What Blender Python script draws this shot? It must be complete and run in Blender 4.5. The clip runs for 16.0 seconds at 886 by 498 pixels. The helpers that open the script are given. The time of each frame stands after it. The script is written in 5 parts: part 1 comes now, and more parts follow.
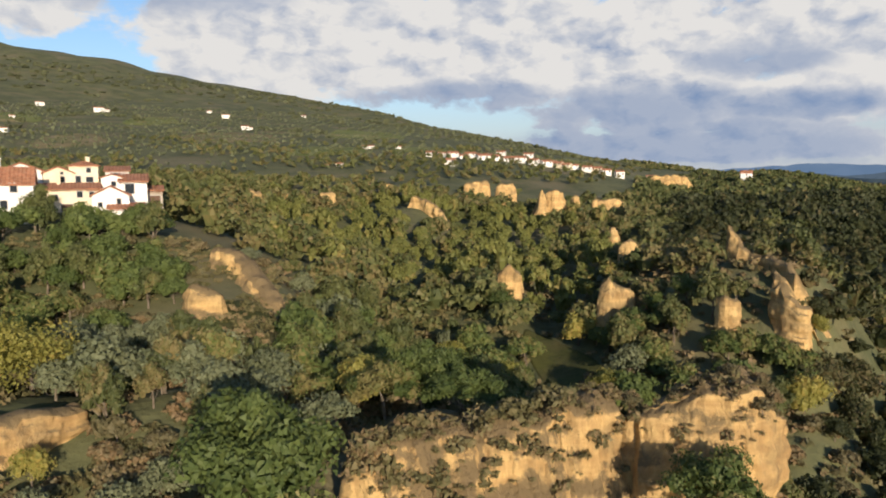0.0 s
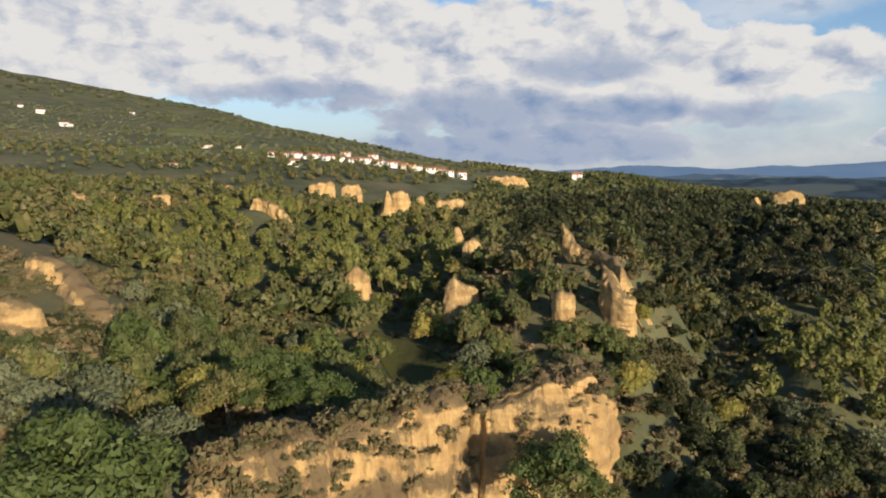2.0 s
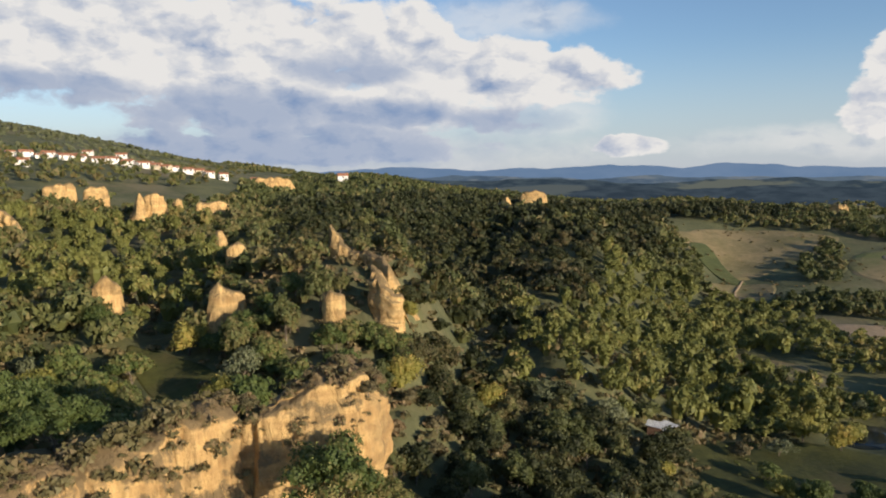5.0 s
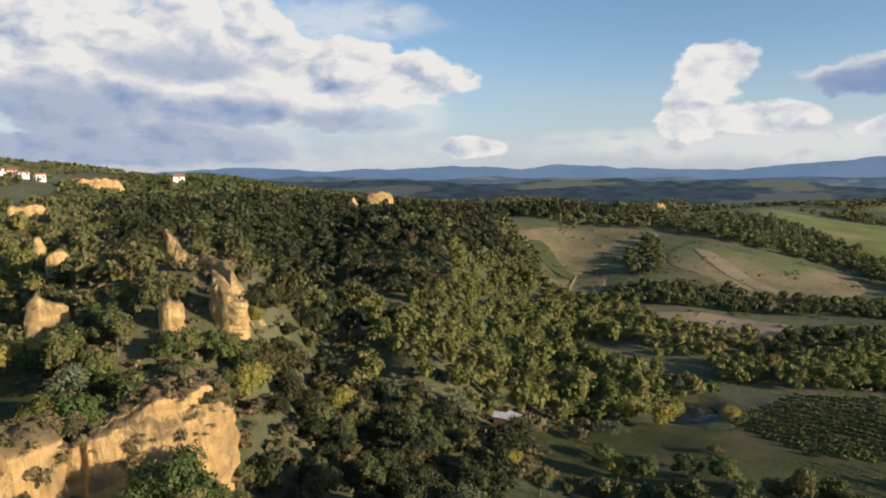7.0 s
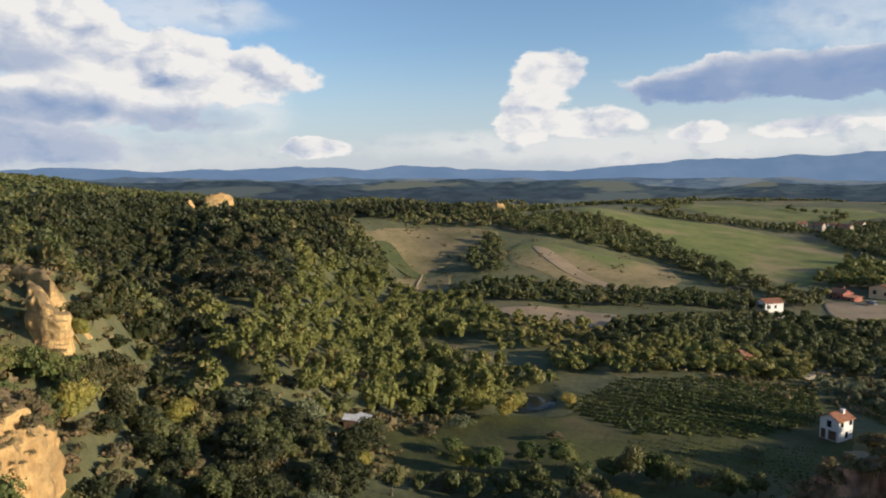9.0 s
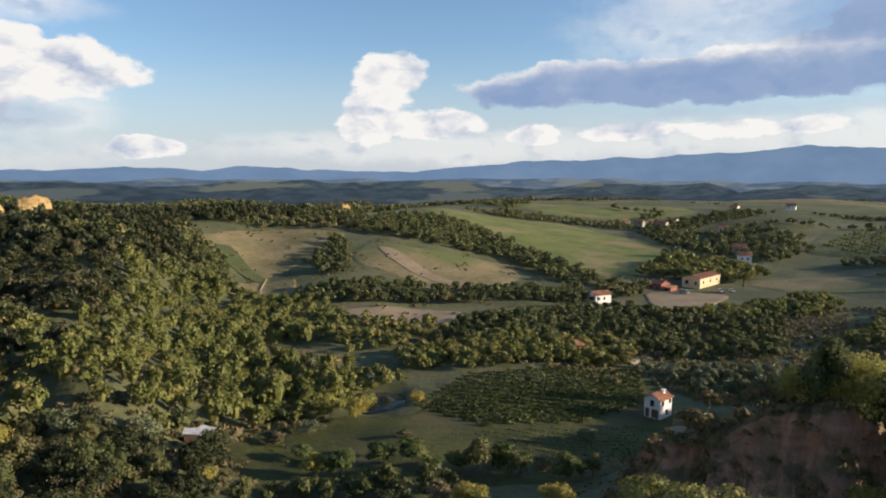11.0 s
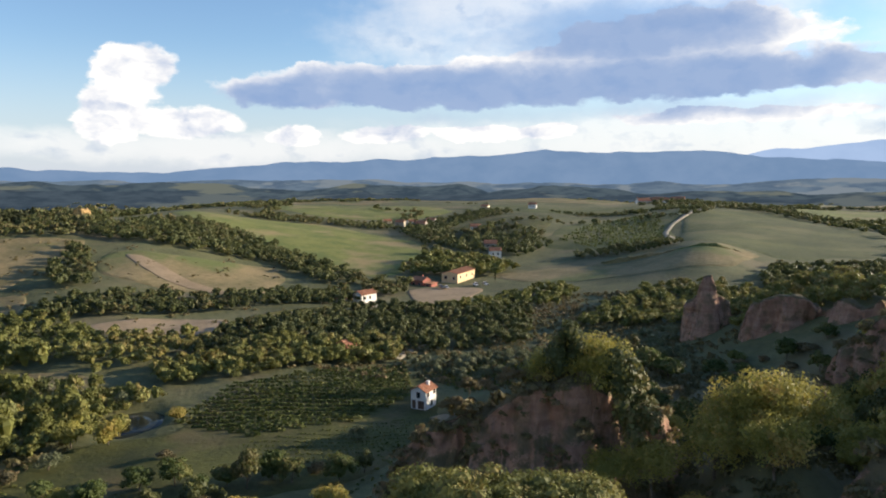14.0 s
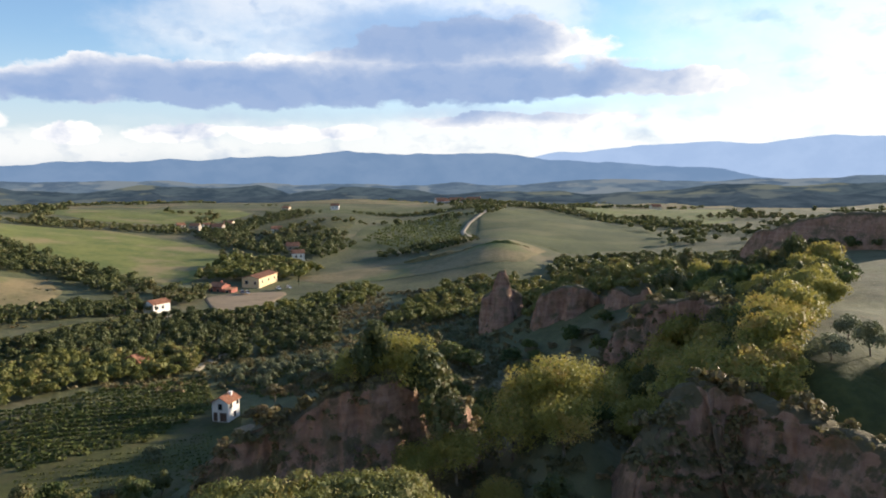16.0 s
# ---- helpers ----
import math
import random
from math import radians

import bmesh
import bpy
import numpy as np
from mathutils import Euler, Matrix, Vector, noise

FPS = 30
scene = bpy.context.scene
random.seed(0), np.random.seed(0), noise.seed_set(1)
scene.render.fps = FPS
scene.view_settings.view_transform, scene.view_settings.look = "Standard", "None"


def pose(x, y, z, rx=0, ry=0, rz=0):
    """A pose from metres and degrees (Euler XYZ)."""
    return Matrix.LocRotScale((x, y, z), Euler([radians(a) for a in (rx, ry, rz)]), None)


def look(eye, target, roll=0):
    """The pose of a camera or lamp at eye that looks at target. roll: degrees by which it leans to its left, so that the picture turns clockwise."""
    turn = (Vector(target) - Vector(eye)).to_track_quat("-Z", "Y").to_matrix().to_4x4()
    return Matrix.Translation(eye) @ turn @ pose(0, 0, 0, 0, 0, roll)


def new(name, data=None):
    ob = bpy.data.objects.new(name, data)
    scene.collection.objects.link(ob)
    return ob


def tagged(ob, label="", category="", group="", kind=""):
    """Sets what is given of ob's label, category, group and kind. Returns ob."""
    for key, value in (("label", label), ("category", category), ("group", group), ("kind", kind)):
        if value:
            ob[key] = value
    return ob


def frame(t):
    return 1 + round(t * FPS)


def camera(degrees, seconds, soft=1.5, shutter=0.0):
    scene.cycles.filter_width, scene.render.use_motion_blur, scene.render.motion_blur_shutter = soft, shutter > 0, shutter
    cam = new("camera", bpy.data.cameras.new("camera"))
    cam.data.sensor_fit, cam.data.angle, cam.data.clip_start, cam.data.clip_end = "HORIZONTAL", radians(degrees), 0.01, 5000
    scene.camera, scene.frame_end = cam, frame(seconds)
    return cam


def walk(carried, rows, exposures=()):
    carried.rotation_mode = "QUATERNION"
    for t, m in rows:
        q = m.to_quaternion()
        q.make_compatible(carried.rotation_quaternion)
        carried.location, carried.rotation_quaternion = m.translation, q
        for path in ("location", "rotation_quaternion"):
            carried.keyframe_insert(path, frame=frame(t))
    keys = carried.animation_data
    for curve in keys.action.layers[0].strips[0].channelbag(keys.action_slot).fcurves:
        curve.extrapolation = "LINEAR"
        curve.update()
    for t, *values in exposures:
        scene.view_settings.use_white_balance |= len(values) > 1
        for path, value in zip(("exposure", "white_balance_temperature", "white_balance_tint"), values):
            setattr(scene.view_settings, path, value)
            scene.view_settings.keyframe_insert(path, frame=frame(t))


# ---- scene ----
cam = camera(64.37, 16.0, soft=1.9)
EYE_Z = 54.0
TURNS = [(0, 0), (0.5, -3.14), (1, -6.27), (1.5, -9.37), (2, -12.48), (2.5, -15.62), (3, -18.74), (3.5, -21.87), (4, -24.99),
         (6.5, -40.61), (7, -43.69), (7.5, -46.81), (8, -49.94), (8.5, -53.07), (9, -56.19), (11.5, -71.83), (12, -74.94),
         (12.5, -78.08), (13, -81.2), (13.5, -84.37), (14, -87.77), (14.5, -91.65), (15, -95.69), (15.5, -99.73), (16, -103.74)]
walk(cam, [(t, pose(0, 0, EYE_Z, 84.23, 0.33, yaw)) for t, yaw in TURNS], [(0, 0.13), (9, 0.30), (12, 0.46), (14, 0.62), (16, 0.68)])

# ---- light ----
SUN_BEARING, SUN_HEIGHT = 162.0, 12.6


def at(bearing, dist, z=0.0):
    """A place by its compass bearing from the clearing below the camera (0 is +y, clockwise) and its distance."""
    b = radians(bearing)
    return Vector((math.sin(b) * dist, math.cos(b) * dist, z))


sun = new("sun", bpy.data.lights.new("sun", "SUN"))
sun.data.energy, sun.data.angle, sun.data.color = 5.8, radians(0.6), (1.0, 0.85, 0.675)
e = radians(SUN_HEIGHT)
sun.matrix_world = look(at(SUN_BEARING, 200 * math.cos(e), 200 * math.sin(e)), (0, 0, 0))


class Graph:
    """Small helper to write node trees as formulas."""

    def __init__(self, tree):
        self.tree = tree
        tree.nodes.clear()

    def node(self, kind, **props):
        n = self.tree.nodes.new(kind)
        for key, value in props.items():
            setattr(n, key, value)
        return n

    def put(self, socket, value):
        if isinstance(value, bpy.types.NodeSocket):
            self.tree.links.new(value, socket)
        else:
            socket.default_value = value

    def math(self, op, a, b=0.0, c=0.0, clamp=False):
        n = self.node("ShaderNodeMath", operation=op, use_clamp=clamp)
        for s, v in zip(n.inputs, (a, b, c)):
            self.put(s, v)
        return n.outputs[0]

    def vec(self, op, a, b=(0, 0, 0)):
        n = self.node("ShaderNodeVectorMath", operation=op)
        self.put(n.inputs[0], a)
        if op != "SCALE":
            self.put(n.inputs[1], b)
        else:
            self.put(n.inputs["Scale"], b)
        return n.outputs["Value"] if op in ("DOT_PRODUCT", "LENGTH") else n.outputs[0]

    def ramp(self, value, lo, hi, a=0.0, b=1.0):
        n = self.node("ShaderNodeMapRange", interpolation_type="SMOOTHSTEP")
        for s, v in zip(n.inputs, (value, lo, hi, a, b)):
            self.put(s, v)
        return n.outputs[0]

    def noise(self, vector, scale, detail=3.0, rough=0.5, lac=2.0):
        n = self.node("ShaderNodeTexNoise")
        if vector is not None:
            self.put(n.inputs["Vector"], vector)
        n.inputs["Scale"].default_value, n.inputs["Detail"].default_value = scale, detail
        n.inputs["Roughness"].default_value, n.inputs["Lacunarity"].default_value = rough, lac
        return n

    def mix(self, f, a, b):
        n = self.node("ShaderNodeMix", data_type="RGBA")
        self.put(n.inputs[0], f)
        for s, v in ((n.inputs[6], a), (n.inputs[7], b)):
            self.put(s, v if isinstance(v, bpy.types.NodeSocket) else (*v, 1))
        return n.outputs[2]


# ---- sky: clear evening blue with cumulus, by bearing and height in degrees ----
world = bpy.data.worlds.new("sky")
scene.world = world
world.use_nodes = True
g = Graph(world.node_tree)
direction = g.node("ShaderNodeTexCoord").outputs["Generated"]
sep = g.node("ShaderNodeSeparateXYZ")
g.put(sep.inputs[0], direction)
bearing = g.math("MULTIPLY", g.math("ARCTAN2", sep.outputs[0], sep.outputs[1]), 57.2958)
height = g.math("MULTIPLY", g.math("ARCSINE", sep.outputs[2]), 57.2958)
comb = g.node("ShaderNodeCombineXYZ")
g.put(comb.inputs[0], bearing), g.put(comb.inputs[1], g.math("MULTIPLY", height, 1.7))
flat = comb.outputs[0]
warp = g.vec("SCALE", g.vec("SUBTRACT", g.noise(flat, 0.32, 4, 0.6).outputs["Color"], (0.5, 0.5, 0.5)), 2.5)
bent = g.vec("ADD", flat, warp)
puff = g.noise(bent, 0.23, 9, 0.54).outputs["Fac"]
puff_lit = g.noise(g.vec("ADD", bent, (0.9, 1.1, 0)), 0.23, 5, 0.5).outputs["Fac"]


def masses(rows):
    """The union of soft ellipses (bearing, height, half width, half height)."""
    best = -1.5
    for b, h, rb, rh in rows:
        d = g.vec("MULTIPLY", g.vec("SUBTRACT", bent, (b, h * 1.7, 0)), (1 / rb, 1 / (rh * 1.7), 0))
        best = g.math("MAXIMUM", best, g.math("SUBTRACT", 1.0, g.vec("DOT_PRODUCT", d, d)))
    return best


CUMULUS = [(-33, 13.5, 9, 4), (-12, 11, 13, 6), (3, 10.5, 13, 5.5), (16, 9.0, 14, 5.5), (28, 10.0, 6, 4), (33, 8.2, 9, 3.2),
           (38.5, 7.6, 8.5, 2.6), (22, 5.0, 17, 2.4), (20, 2.4, 17, 1.6), (46, 2.3, 3, 0.9), (64.5, 7.8, 3.0, 2.6), (63, 4.6, 2.8, 2.4),
           (67.5, 4.2, 4.6, 1.5), (-50, 14, 20, 6), (-90, 12, 25, 5)]
BANK = [(77, 6.8, 8, 1.5), (88, 7.3, 18, 1.9), (103, 8.0, 17, 2.6), (118, 7.2, 10, 1.2), (106, 10.2, 12, 2.4),
        (76, 3.4, 2.5, 0.8), (83, 3.5, 4.5, 0.9), (93, 3.6, 7, 0.8), (110, 4.6, 10, 0.7), (130, 14.5, 14, 1.2), (195, 20, 30, 6)]
SHADE = [(27, 5.0, 7, 1.2), (14, 5.2, 11, 1.8), (-24, 14.2, 12, 2.2), (16, 2.4, 24, 2.6), (1, 6.2, 9, 1.4), (24, 8.4, 5, 1.4), (36, 4.6, 6, 1.2)]
BANK_SHADE = [(89, 6.6, 20, 2.4), (106, 7.0, 17, 2.6), (75, 6.3, 6, 1.4), (102, 11, 12, 2.4)]
VEIL = [(38, 5.2, 7, 2.4), (96, 12, 20, 4.5), (109, 12.5, 7, 4.5), (145, 9, 26, 13), (35, 12, 9, 2.0), (75, 2.5, 30, 1.6), (115, 3, 40, 3.0), (20, 2.0, 26, 2.2)]
body = g.math("MAXIMUM", masses(CUMULUS), masses(BANK))
dens = g.math("ADD", body, g.math("MULTIPLY", g.math("SUBTRACT", puff, 0.5), 2.2))
cover = g.ramp(dens, 0.0, 0.38)
veil = g.math("MULTIPLY", g.ramp(g.math("ADD", masses(VEIL), g.math("MULTIPLY", g.math("SUBTRACT", g.noise(flat, 0.12, 6, 0.6).outputs["Fac"], 0.5), 2.0)), -0.2, 1.0), 0.6)
cover = g.math("MAXIMUM", cover, veil)
ragged = g.math("MULTIPLY", g.math("SUBTRACT", puff, 0.5), 1.6)
under = g.math("MAXIMUM", g.ramp(g.math("ADD", masses(SHADE), ragged), -0.6, 0.9, 0.0, 0.66), g.ramp(g.math("ADD", masses(BANK_SHADE), ragged), -0.5, 0.8, 0.0, 0.88))
relief = g.math("MULTIPLY_ADD", g.math("SUBTRACT", puff, puff_lit), 3.0, 0.86, clamp=True)
edge = g.math("MULTIPLY", g.ramp(dens, 0.9, 0.1), 0.25)
lit = g.math("MULTIPLY", g.math("ADD", relief, edge), g.math("SUBTRACT", 1.0, under), clamp=True)
cloud = g.mix(lit, (0.225, 0.35, 0.60), (1.0, 0.975, 0.95))
sky = g.node("ShaderNodeTexSky", sky_type="NISHITA", sun_disc=False, sun_elevation=e, sun_rotation=radians(SUN_BEARING),
             air_density=1.0, dust_density=0.3, ozone_density=2.0)
blue, white, both = g.node("ShaderNodeBackground"), g.node("ShaderNodeBackground"), g.node("ShaderNodeMixShader")
haze = g.ramp(height, 11.0, -1.0, 0.0, 0.85)
clear = g.vec("MULTIPLY", sky.outputs[0], (1.2, 1.28, 1.47))
g.put(blue.inputs[0], g.mix(haze, clear, (4.35, 4.8, 5.7)))
blue.inputs[1].default_value = 0.098
g.put(white.inputs[0], cloud)
white.inputs[1].default_value = 0.71
g.put(both.inputs[0], cover)
g.put(both.inputs[1], blue.outputs[0]), g.put(both.inputs[2], white.outputs[0])
g.put(g.node("ShaderNodeOutputWorld").inputs[0], both.outputs[0])

# ---- materials ----
def material(name, rough=0.9):
    m = bpy.data.materials.new(name)
    m.use_nodes = True
    gr = Graph(m.node_tree)
    b = gr.node("ShaderNodeBsdfPrincipled")
    b.inputs["Roughness"].default_value = rough
    b.inputs["Specular IOR Level"].default_value = 0.25
    gr.put(gr.node("ShaderNodeOutputMaterial").inputs[0], b.outputs[0])
    return m, gr, b


def spot(gr):
    return gr.node("ShaderNodeNewGeometry").outputs["Position"]


def bump(gr, b, value, strength, dist):
    n = gr.node("ShaderNodeBump")
    n.inputs["Strength"].default_value, n.inputs["Distance"].default_value = strength, dist
    gr.put(n.inputs["Height"], value)
    gr.put(b.inputs["Normal"], n.outputs[0])


def mottled(name, dark, light, big, fine, rough=0.9, third=None, relief=0.3):
    """A matt surface whose colour varies at two scales (sizes of the patches in metres)."""
    m, gr, b = material(name, rough)
    p = spot(gr)
    n1 = gr.noise(p, 1 / big, 4, 0.6).outputs["Fac"]
    n2 = gr.noise(p, 1 / fine, 5, 0.65).outputs["Fac"]
    c = gr.mix(gr.ramp(gr.math("MULTIPLY_ADD", n1, 0.6, gr.math("MULTIPLY", n2, 0.4)), 0.36, 0.64), dark, light)
    if third:
        c = gr.mix(gr.ramp(gr.noise(p, 0.6 / big, 5, 0.6).outputs["Fac"], 0.5, 0.68), c, third)
    gr.put(b.inputs["Base Color"], c)
    bump(gr, b, n2, relief, fine * 0.3)
    return m


def leafy(name, low, high, autumn=None, patch=9.0, thinness=0.26):
    """Foliage: varies from tree to tree, from leaf to leaf, and lets some light through."""
    m, gr, b = material(name, 0.6)
    geo = gr.node("ShaderNodeNewGeometry")
    tree_tone = gr.math("ADD", gr.math("MULTIPLY", gr.node("ShaderNodeObjectInfo").outputs["Random"], 0.7),
                        gr.noise(geo.outputs["Position"], 1 / patch, 2, 0.5).outputs["Fac"])
    tree_tone = gr.math("FRACT", gr.math("MULTIPLY", tree_tone, 1.9))
    leaf_tone = geo.outputs["Random Per Island"]
    c = gr.mix(gr.math("MULTIPLY_ADD", tree_tone, 0.65, gr.math("MULTIPLY", leaf_tone, 0.35)), low, high)
    if autumn:
        wide = gr.noise(geo.outputs["Position"], 0.03, 3, 0.6).outputs["Fac"]
        k = gr.ramp(gr.math("ADD", gr.math("MULTIPLY", leaf_tone, 0.35), gr.math("ADD", gr.math("MULTIPLY", tree_tone, 0.35), wide)), 0.9, 1.15)
        c = gr.mix(gr.math("MULTIPLY", k, 0.7), c, autumn)
    gr.put(b.inputs["Base Color"], c)
    thin = gr.node("ShaderNodeBsdfTranslucent")
    gr.put(thin.inputs[0], gr.mix(0.5, c, high))
    ms = gr.node("ShaderNodeMixShader")
    ms.inputs[0].default_value = thinness
    gr.put(ms.inputs[1], b.outputs[0]), gr.put(ms.inputs[2], thin.outputs[0])
    gr.put(gr.tree.nodes["Material Output"].inputs[0], ms.outputs[0])
    return m


def sandstone(name, low, high, grass):
    """Banded ochre sand and clay, with dry grass where it lies flat."""
    m, gr, b = material(name, 0.95)
    geo = gr.node("ShaderNodeNewGeometry")
    p = geo.outputs["Position"]
    s = gr.node("ShaderNodeSeparateXYZ")
    gr.put(s.inputs[0], geo.outputs["Normal"])
    runs = gr.noise(gr.vec("MULTIPLY", p, (0.9, 0.9, 0.3)), 1.0, 7, 0.65).outputs["Fac"]
    beds = gr.noise(gr.vec("MULTIPLY", p, (0.05, 0.05, 0.9)), 1.0, 5, 0.6).outputs["Fac"]
    fine = gr.noise(p, 2.6, 5, 0.7).outputs["Fac"]
    c = gr.mix(gr.ramp(gr.math("ADD", gr.math("MULTIPLY", runs, 0.5), gr.math("MULTIPLY", beds, 0.5)), 0.36, 0.62), low, high)
    c = gr.mix(gr.math("MULTIPLY", gr.ramp(gr.noise(p, 0.3, 6, 0.65).outputs["Fac"], 0.47, 0.64), 0.65), c, grass)
    flat_top = gr.ramp(gr.math("ADD", s.outputs[2], gr.math("MULTIPLY", gr.math("SUBTRACT", fine, 0.5), 0.8)), 0.34, 0.60)
    c = gr.mix(flat_top, c, grass)
    gr.put(b.inputs["Base Color"], c)
    bump(gr, b, gr.math("ADD", gr.math("MULTIPLY", runs, 0.7), gr.math("MULTIPLY", fine, 0.3)), 0.9, 1.0)
    return m


GROUND = mottled("grass_and_scrub_ground", (0.070, 0.077, 0.033), (0.142, 0.140, 0.060), 30, 2.4, third=(0.168, 0.142, 0.074), relief=0.6)
SAND = sandstone("ochre_sandstone", (0.41, 0.25, 0.10), (0.65, 0.435, 0.18), (0.22, 0.155, 0.075))
RED_SAND = sandstone("red_clay_sandstone", (0.29, 0.168, 0.118), (0.44, 0.27, 0.185), (0.14, 0.115, 0.06))
OAK = leafy("oak_leaves", (0.050, 0.076, 0.020), (0.168, 0.200, 0.056), (0.24, 0.175, 0.068))
WOOD_LEAVES = leafy("wood_leaves", (0.054, 0.069, 0.023), (0.170, 0.175, 0.058), (0.23, 0.165, 0.072), 8.0)
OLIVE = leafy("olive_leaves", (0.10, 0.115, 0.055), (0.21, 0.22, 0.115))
SHRUB = leafy("dry_shrub_leaves", (0.11, 0.10, 0.045), (0.23, 0.18, 0.09), (0.25, 0.155, 0.075))
BRIGHT = leafy("yellow_green_leaves", (0.20, 0.20, 0.046), (0.43, 0.37, 0.09), (0.46, 0.28, 0.09), 7.0, 0.36)
# Evergreen oak green; the canyon side's shade is put into the colour too
HOLM_SHADE = leafy("evergreen_oak_shade_leaves", (0.025, 0.033, 0.012), (0.086, 0.090, 0.031), (0.15, 0.11, 0.05), 9.0)
BRIGHT_WOOD = leafy("light_wood_leaves", (0.102, 0.118, 0.030), (0.280, 0.268, 0.074), (0.31, 0.21, 0.08), 8.0)
# Leaf colour paled and greyed to stand in for haze over the flank
FLANK_WOOD_HAZED = leafy("hazed_mountain_wood_leaves", (0.085, 0.095, 0.045), (0.15, 0.155, 0.075), None, 60.0)
GRASS_LEAVES = leafy("far_vine_leaves", (0.11, 0.135, 0.04), (0.17, 0.185, 0.055))
VINE = leafy("vine_leaves", (0.07, 0.092, 0.022), (0.16, 0.18, 0.045), (0.24, 0.20, 0.07), 20.0)
UNDER = leafy("undergrowth_leaves", (0.09, 0.088, 0.034), (0.23, 0.19, 0.085), (0.28, 0.18, 0.10), 6.0)
CYPRESS = leafy("cypress_leaves", (0.02, 0.034, 0.012), (0.045, 0.062, 0.02))
BARK = mottled("grey_brown_bark", (0.10, 0.075, 0.05), (0.22, 0.18, 0.13), 0.4, 0.06)
GRASS = mottled("meadow_grass", (0.040, 0.045, 0.012), (0.088, 0.090, 0.022), 14, 1.2, third=(0.105, 0.086, 0.036), relief=0.6)
GREEN_FIELD = mottled("green_field_grass", (0.105, 0.130, 0.030), (0.190, 0.195, 0.050), 26, 4.0, third=(0.27, 0.205, 0.095))
BROWN_FIELD = mottled("mown_dry_field", (0.14, 0.12, 0.05), (0.27, 0.205, 0.10), 26, 3.0, third=(0.12, 0.14, 0.042), relief=0.6)
VINE_FIELD = mottled("vine_planted_slope", (0.062, 0.076, 0.024), (0.120, 0.126, 0.042), 40, 3.0, third=(0.15, 0.14, 0.055), relief=0.6)
SOIL = mottled("bare_earth", (0.23, 0.17, 0.10), (0.34, 0.25, 0.15), 14, 1.5)
TRACK = mottled("pale_gravel", (0.27, 0.23, 0.16), (0.37, 0.32, 0.23), 6, 0.7)


# Far hills: the air's haze is painted in as a glowing, unlit colour
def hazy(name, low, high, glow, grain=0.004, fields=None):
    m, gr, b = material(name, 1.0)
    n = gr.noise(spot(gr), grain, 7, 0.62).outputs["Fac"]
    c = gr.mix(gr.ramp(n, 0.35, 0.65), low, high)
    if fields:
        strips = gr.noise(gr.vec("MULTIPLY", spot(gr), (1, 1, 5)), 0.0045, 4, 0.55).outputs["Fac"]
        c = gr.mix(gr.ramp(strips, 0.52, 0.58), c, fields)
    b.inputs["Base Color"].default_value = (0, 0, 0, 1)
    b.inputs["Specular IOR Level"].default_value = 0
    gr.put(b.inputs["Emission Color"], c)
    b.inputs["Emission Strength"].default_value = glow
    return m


HILL_NEAR = hazy("wooded_hill_haze_glow", (0.026, 0.041, 0.058), (0.058, 0.078, 0.092), 1.0, 0.02, (0.105, 0.115, 0.10))
HILL_FIELDS = hazy("hill_fields_haze_glow", (0.026, 0.039, 0.054), (0.046, 0.063, 0.080), 1.0, 0.02, (0.080, 0.094, 0.096))
HILL_MID = hazy("hazy_hill_glow", (0.062, 0.092, 0.135), (0.10, 0.135, 0.175), 1.0, 0.012, (0.14, 0.165, 0.19))
FAR_BLUE = hazy("blue_haze_glow", (0.105, 0.165, 0.265), (0.125, 0.185, 0.285), 1.1)
PALE_BLUE = hazy("pale_blue_haze_glow", (0.20, 0.27, 0.40), (0.22, 0.29, 0.42), 1.25)

WHITE_WALL = mottled("white_plaster", (0.70, 0.66, 0.60), (0.82, 0.79, 0.73), 3.0, 0.4, relief=0.1)
CREAM_WALL = mottled("cream_plaster", (0.66, 0.55, 0.38), (0.76, 0.66, 0.48), 3.0, 0.4, relief=0.1)
YELLOW_WALL = mottled("ochre_yellow_plaster", (0.60, 0.45, 0.25), (0.70, 0.55, 0.34), 4.0, 0.5, relief=0.1)
RED_WALL = mottled("brick_red_plaster", (0.34, 0.12, 0.09), (0.42, 0.17, 0.12), 3.0, 0.4, relief=0.1)
STONE_WALL = mottled("rubble_stone", (0.30, 0.25, 0.19), (0.44, 0.38, 0.30), 1.5, 0.3, relief=0.4)
SHUTTER = mottled("brown_painted_wood", (0.10, 0.06, 0.04), (0.15, 0.09, 0.06), 0.6, 0.1)
FRAME_PAINT = mottled("grey_stone_trim", (0.40, 0.37, 0.33), (0.52, 0.48, 0.43), 0.8, 0.1)
WHITE_PAINT = mottled("white_car_paint", (0.72, 0.72, 0.72), (0.8, 0.8, 0.8), 2.0, 0.3, 0.35, relief=0.02)
BLUE_PAINT = mottled("grey_blue_car_paint", (0.22, 0.26, 0.32), (0.28, 0.32, 0.38), 2.0, 0.3, 0.35, relief=0.02)
RUBBER = mottled("black_rubber", (0.015, 0.015, 0.015), (0.03, 0.03, 0.03), 0.3, 0.05)
TIN = mottled("weathered_sheet_metal", (0.40, 0.40, 0.40), (0.62, 0.62, 0.60), 1.2, 0.2, 0.5, relief=0.1)


